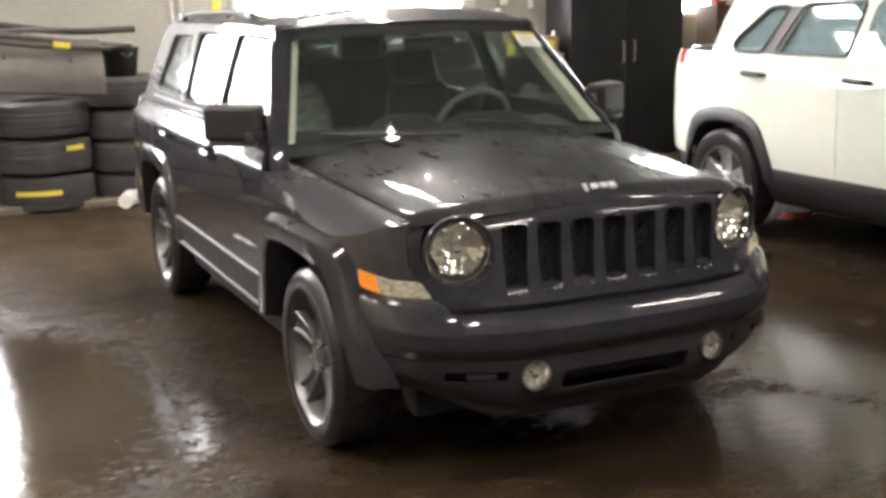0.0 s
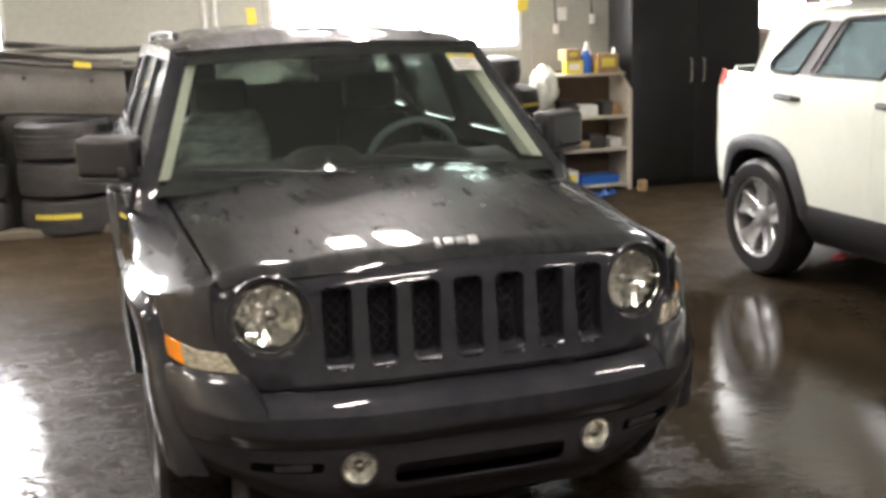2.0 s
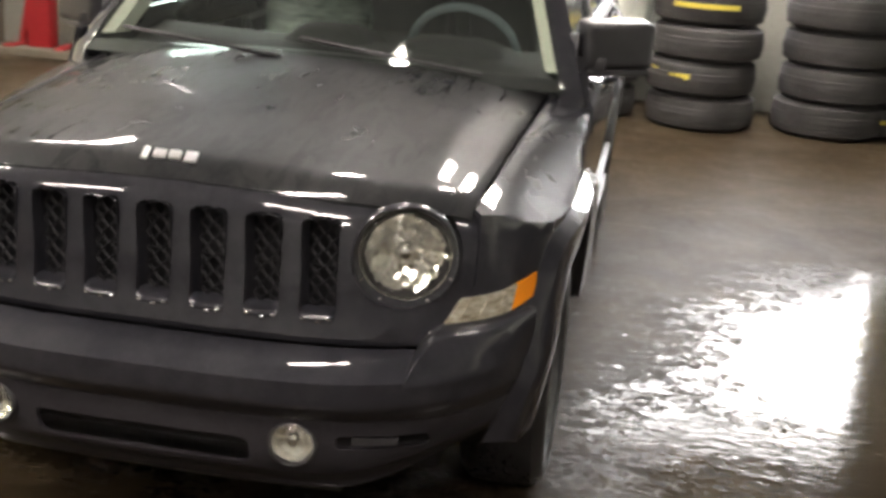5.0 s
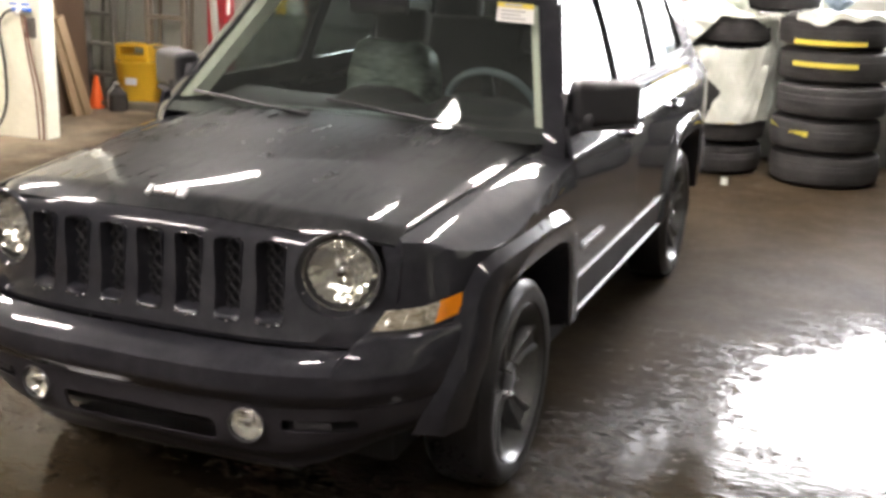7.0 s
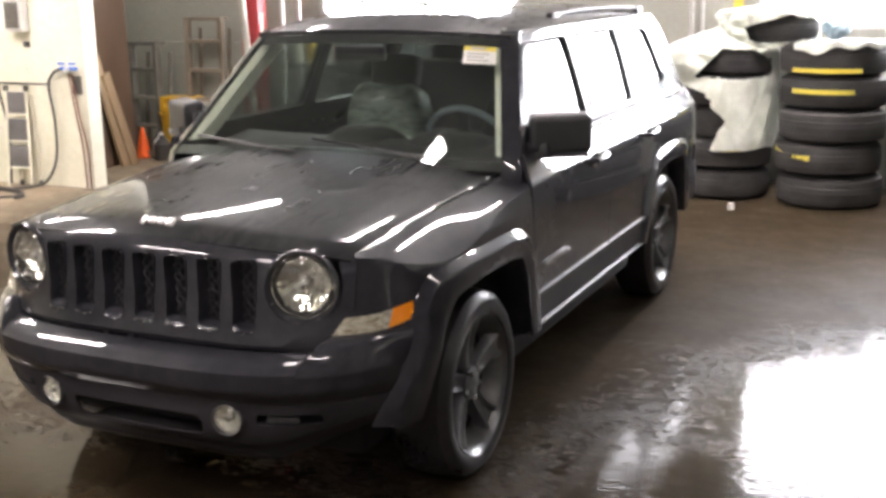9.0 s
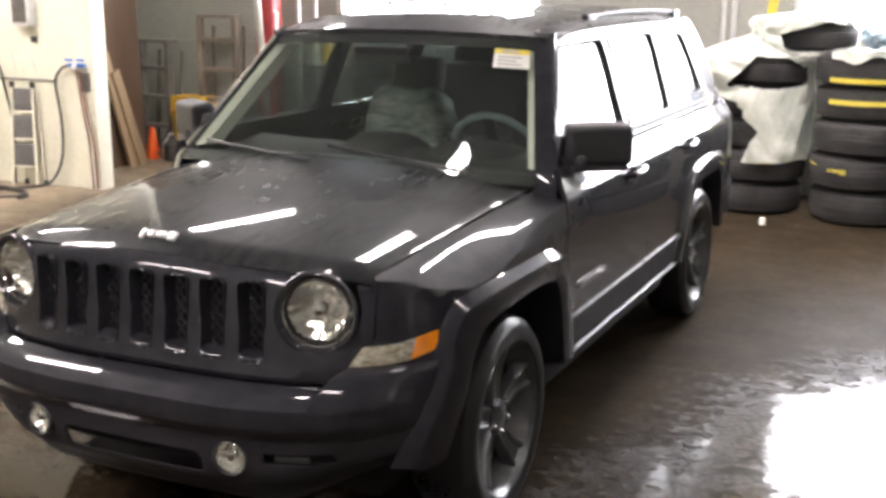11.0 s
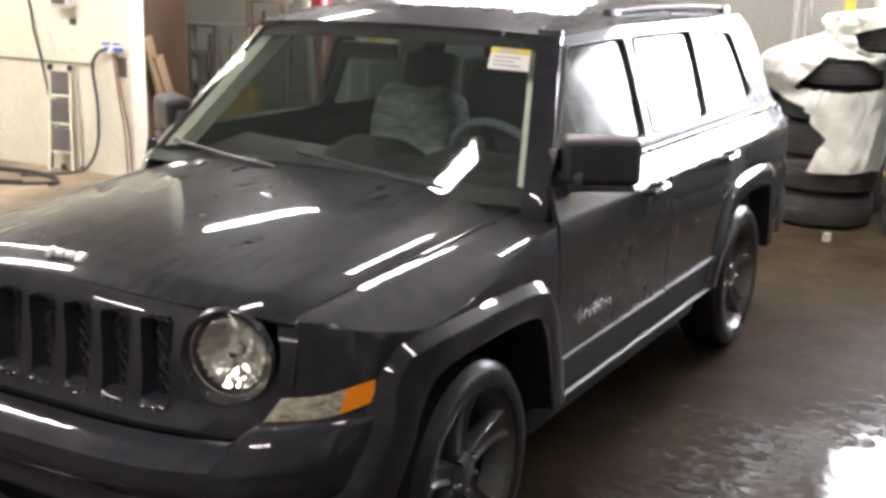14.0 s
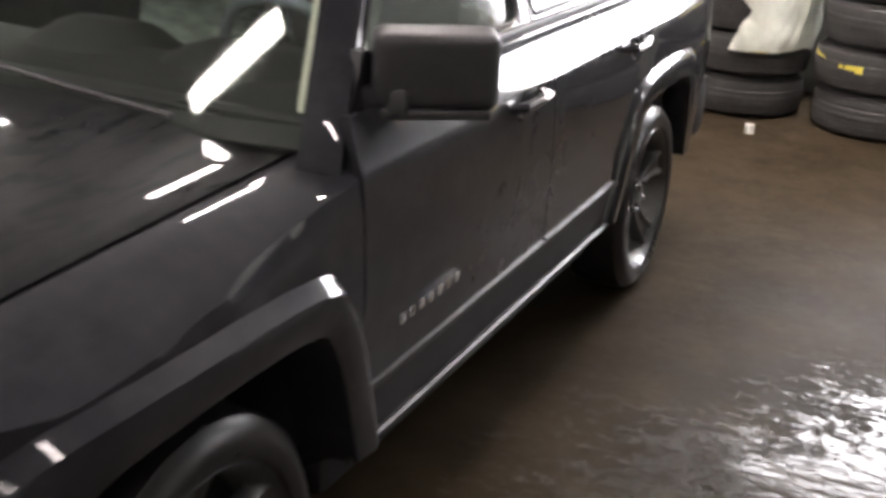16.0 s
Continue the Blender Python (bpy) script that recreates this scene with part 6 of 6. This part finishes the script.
part("cover", boxed((0, -0.094, 0.13), (0.15, 0.008, 0.22), 0.003), GREY_PANEL, bx)
hk = thing("wall_hook", "dark hook holding a loop of thin wire", "hook", pose(-5.16, 5.045, 1.24))
part("plate", boxed((0, -0.008, 0), (0.06, 0.016, 0.05), 0.003), HOSE, hk)
part("wire", tube([(-0.29, -0.012, -0.08), (-0.25, -0.014, -0.17), (-0.23, -0.012, -0.26)], 0.004, 6), STEEL, hk)
part("wire", tube([(-0.05, -0.012, -0.12), (-0.02, -0.014, -0.20), (0.02, -0.012, -0.29)], 0.004, 6), STEEL, hk)
solo("plywood_sheet", boxed((0, 0, 1.25), (0.025, 0.62, 2.5), 0.003), PLYWOOD, "brown plywood sheet leaning upright by the pier", "plywood", pose(-5.27, 6.25, 0, 0, -1, 8))
for k, (y, l, tip, m) in enumerate(((6.22, 1.13, 17, PINE), (6.32, 0.97, 20, PINE))):
    solo("timber_board", boxed((0, 0, l / 2), (0.04, 0.10, l), 0.004), m, "rough pine board leaning against plywood", "board", pose(-5.16 + 0.03 * k, y - 0.02, 0.0, tip, 0, 0), "leaning boards")


def hose(points, r, mat, label):
    p = [Vector(q) for q in points]
    out = []
    for i in range(len(p) - 1):
        a, b, c, d = p[max(i - 1, 0)], p[i], p[i + 1], p[min(i + 2, len(p) - 1)]
        for t in steps(0, 1, 7)[:-1]:
            out.append(0.5 * ((2 * b) + (c - a) * t + (2 * a - 5 * b + 4 * c - d) * t * t + (3 * b - a - 3 * c + d) * t ** 3))
    solo("hose", tube(out + [p[-1]], r, 8), mat, label, "hose", group="hoses")


hy = 5.025
hose([(-4.70, hy, 1.03), (-4.80, hy - 0.02, 1.03), (-4.88, hy - 0.02, 0.98), (-4.915, hy - 0.03, 0.88), (-4.87, hy - 0.04, 0.60), (-4.885, hy - 0.04, 0.28), (-4.98, hy - 0.06, 0.08), (-5.10, hy - 0.12, 0.016), (-5.35, hy - 0.45, 0.016)], 0.013, HOSE, "black hose looping down the white wall")
hose([(-4.68, hy, 1.0), (-4.61, hy - 0.02, 0.66), (-4.545, hy - 0.02, 0.35), (-4.53, hy - 0.03, 0.014)], 0.009, RED_HOSE, "rust-red hose hanging down the white wall")
hose([(-4.71, hy, 1.0), (-4.645, hy - 0.02, 0.66), (-4.60, hy - 0.02, 0.39), (-4.575, hy - 0.03, 0.014)], 0.008, RED_HOSE, "thin rust-red cable hanging down the white wall")
hose([(-5.45 + (0.62 + 0.05 * math.sin(a * 3)) * math.cos(a), 4.40 + (0.26 + 0.02 * math.sin(a * 2)) * math.sin(a), 0.016 + 0.003 * a) for a in steps(0, 12, 26)], 0.012, HOSE, "black hose coiled on the floor")
hose([(-5.95, hy, 2.6), (-5.66, hy, 1.44), (-5.61, hy, 1.16), (-5.54, hy, 0.90), (-5.43, hy - 0.02, 0.44), (-5.42, hy - 0.06, 0.02)], 0.010, HOSE, "black cable hanging down the white wall")
tap = thing("wall_tap", "small blue-handled tap on the white wall", "tap", pose(-4.69, 5.05, 1.04))
part("valve", tube([(0, 0, 0), (0, -0.07, 0), (0, -0.10, -0.03)], 0.018, 8), STEEL, tap)
part("manifold", tube([(-0.09, -0.04, 0), (0.09, -0.04, 0)], 0.016, 8), BLUE_PLASTIC, tap)
for dx in (-0.06, 0.06):
    part("handle", tube([(dx - 0.035, -0.06, 0.045), (dx + 0.035, -0.06, 0.045)], 0.010, 8), BLUE_PLASTIC, tap)
solo("tap_plate", boxed((0, -0.006, 0), (0.10, 0.012, 0.16), 0.003), GREY_PANEL, "rusty plate below the tap on the wall", "plate", pose(-4.64, 5.05, 0.90))

bin_ = thing("yellow_bin", "yellow plastic wringer bin with a white label", "bin", pose(-5.06, 7.02, 0) @ Matrix.Diagonal((0.95, 0.95, 0.82, 1)))
part("body", lathe([(0.0, 0.0), (0.0, 0.19), (0.02, 0.20), (0.50, 0.235), (0.52, 0.25), (0.54, 0.25), (0.54, 0.225), (0.05, 0.18), (0.05, 0)], 28, "z"), YELLOW_PLASTIC, bin_)
part("wringer", carved(boxed((0, 0, 0.64), (0.40, 0.26, 0.20), 0.02), [boxed((0, 0, 0.66), (0.30, 0.4, 0.10))]), YELLOW_PLASTIC, bin_)
part("label", boxed((0.05, -0.222, 0.32), (0.12, 0.01, 0.08), 0.002, Matrix.Rotation(radians(12), 3, "Z")), PAPER, bin_)
cone = thing("traffic_cone", "small orange traffic cone", "cone", pose(-5.35, 6.72, 0))
part("base", boxed((0, 0, 0.012), (0.2, 0.2, 0.024), 0.004), ORANGE_PLASTIC, cone)
part("cone_body", lathe([(0.02, 0.075), (0.30, 0.02), (0.31, 0.0)], 20, "z"), ORANGE_PLASTIC, cone)


def step_ladder(x, y, h, label, mat, turn):
    l = thing("step_ladder", label, "ladder", pose(x, y, 0, 0, 0, turn), "ladders")
    for s in (-1, 1):
        part("rail", boxed((s * 0.19, 0, h / 2), (0.05, 0.07, h), 0.004), mat, l)
        part("rear_leg", boxed((s * 0.17, 0.16, h / 2 - 0.04), (0.025, 0.035, h - 0.08), 0.004, Matrix.Rotation(radians(-5), 3, "X")), mat, l)
    n = int(h / 0.29)
    for k in range(1, n + 1):
        part("step", boxed((0, 0, k * 0.29), (0.36, 0.09, 0.035), 0.004), mat, l)
    part("top_cap", boxed((0, 0.04, h + 0.015), (0.42, 0.16, 0.03), 0.006), mat, l)


OLD_WOOD = varied("old_grey_wood", (0.13, 0.105, 0.075), (0.24, 0.20, 0.15), 4, (0.7, 0.9), 0.2, 40, stretch=(6, 6, 0.6))
DULL_ALUMINIUM = varied("dull_aluminium", (0.14, 0.135, 0.12), (0.26, 0.25, 0.22), 10, (0.5, 0.7), metal=0.4)
step_ladder(-4.75, 7.05, 1.37, "worn wooden step ladder against the wall", OLD_WOOD, 6)
step_ladder(-5.47, 6.98, 1.12, "grey aluminium step ladder folded by the wall", DULL_ALUMINIUM, -10)
hoist = thing("engine_hoist", "red steel engine hoist standing by the wall", "hoist", pose(-4.05, 6.9, 0))
part("mast", boxed((0, 0, 0.95), (0.20, 0.16, 1.9), 0.015), RED_PAINT, hoist)
part("pump_handle", tube([(0.14, -0.10, 0.95), (0.19, -0.14, 1.45)], 0.016, 8), PAPER, hoist, "white pump handle")
part("boom", boxed((0.08, -0.25, 1.9), (0.10, 0.9, 0.10), 0.01, Matrix.Rotation(radians(-12), 3, "X")), RED_PAINT, hoist)
part("ram", tube([(0.02, -0.10, 0.5), (0.06, -0.30, 1.80)], 0.035, 10), ALUMINIUM, hoist)
for s in (-1, 1):
    part("base_leg", boxed((s * 0.20, 0.0, 0.05), (0.08, 0.34, 0.08), 0.008, Matrix.Rotation(radians(s * 10), 3, "Z")), RED_PAINT, hoist)
part("brace", boxed((-0.10, 0.02, 0.55), (0.05, 0.05, 1.0), 0.006, Matrix.Rotation(radians(12), 3, "Y")), RED_PAINT, hoist)
rk = thing("storage_rack", "grey steel rack with bottles against the wall", "rack", pose(-3.35, 7.1, 0))
for x in (-0.4, 0.4):
    for y in (-0.15, 0.15):
        part("post", boxed((x, y, 0.85), (0.03, 0.03, 1.7), 0.003), STEEL, rk)
for z in (0.12, 0.55, 0.95, 1.62):
    part("rack_shelf", boxed((0, 0, z), (0.80, 0.32, 0.025), 0.003), HOSE, rk)
for k in range(5):
    bottle(-3.65 + 0.15 * k, 7.05, 0.963, 0.24 + 0.03 * (k % 2), 0.045, (CREAM, YELLOW_PLASTIC, PAPER, ORANGE_PLASTIC, CREAM)[k], "plastic fluid bottle on the steel rack")
for x in (-3.55, -3.2):
    solo("yellow_clamp", boxed((0, 0, 0.02), (0.16, 0.05, 0.04), 0.006), YELLOW_TAPE, "yellow strip lying on the rack top", "clamp", pose(x, 6.98, 1.6325), "clamps")
solo("dark_case", boxed((0, 0, 0.28), (0.32, 0.26, 0.56), 0.03), HOSE, "dark upright tool case on the floor", "case", pose(-5.58, 6.62, 0, 0, 0, 15))
for k in range(3):
    solo("floor_jug", lathe([(0, 0), (0, 0.08), (0.02, 0.09), (0.16, 0.085), (0.22, 0.03), (0.25, 0.03), (0.25, 0)], 16, "z"), (HOSE, STEEL, HOSE)[k], "small fluid jug on the floor", "jug", pose(-5.28 + 0.12 * k, 6.9 - 0.13 * k, 0), "jugs")

# ---- the sticker on the glass ----
def ws_strip(u0, u1, t0, t1, lift):
    rows = [[Vector(ws_point(lerp(u0, u1, a), t)) + Vector((0, -lift, lift)) for a in steps(0, 1, 6)] for t in steps(t0, t1, 3)]
    return sheet([[tuple(p) for p in r] for r in rows], 0.001)


st = part("windscreen_sticker", ws_strip(0.735, 0.945, 0.745, 0.885, 0.003), PAPER, dark_suv, "white paper sticker with a yellow band")
part("yellow_band", ws_strip(0.735, 0.945, 0.853, 0.89, 0.0045), YELLOW_TAPE, st)
for k in range(3):
    part("text_bar", ws_strip(0.76, 0.90 - 0.03 * (k % 2), 0.765 + 0.028 * k, 0.778 + 0.028 * k, 0.0045), STICKER_INK, st)
part("text_bar", ws_strip(0.78, 0.88, 0.862, 0.879, 0.006), STICKER_INK, st)
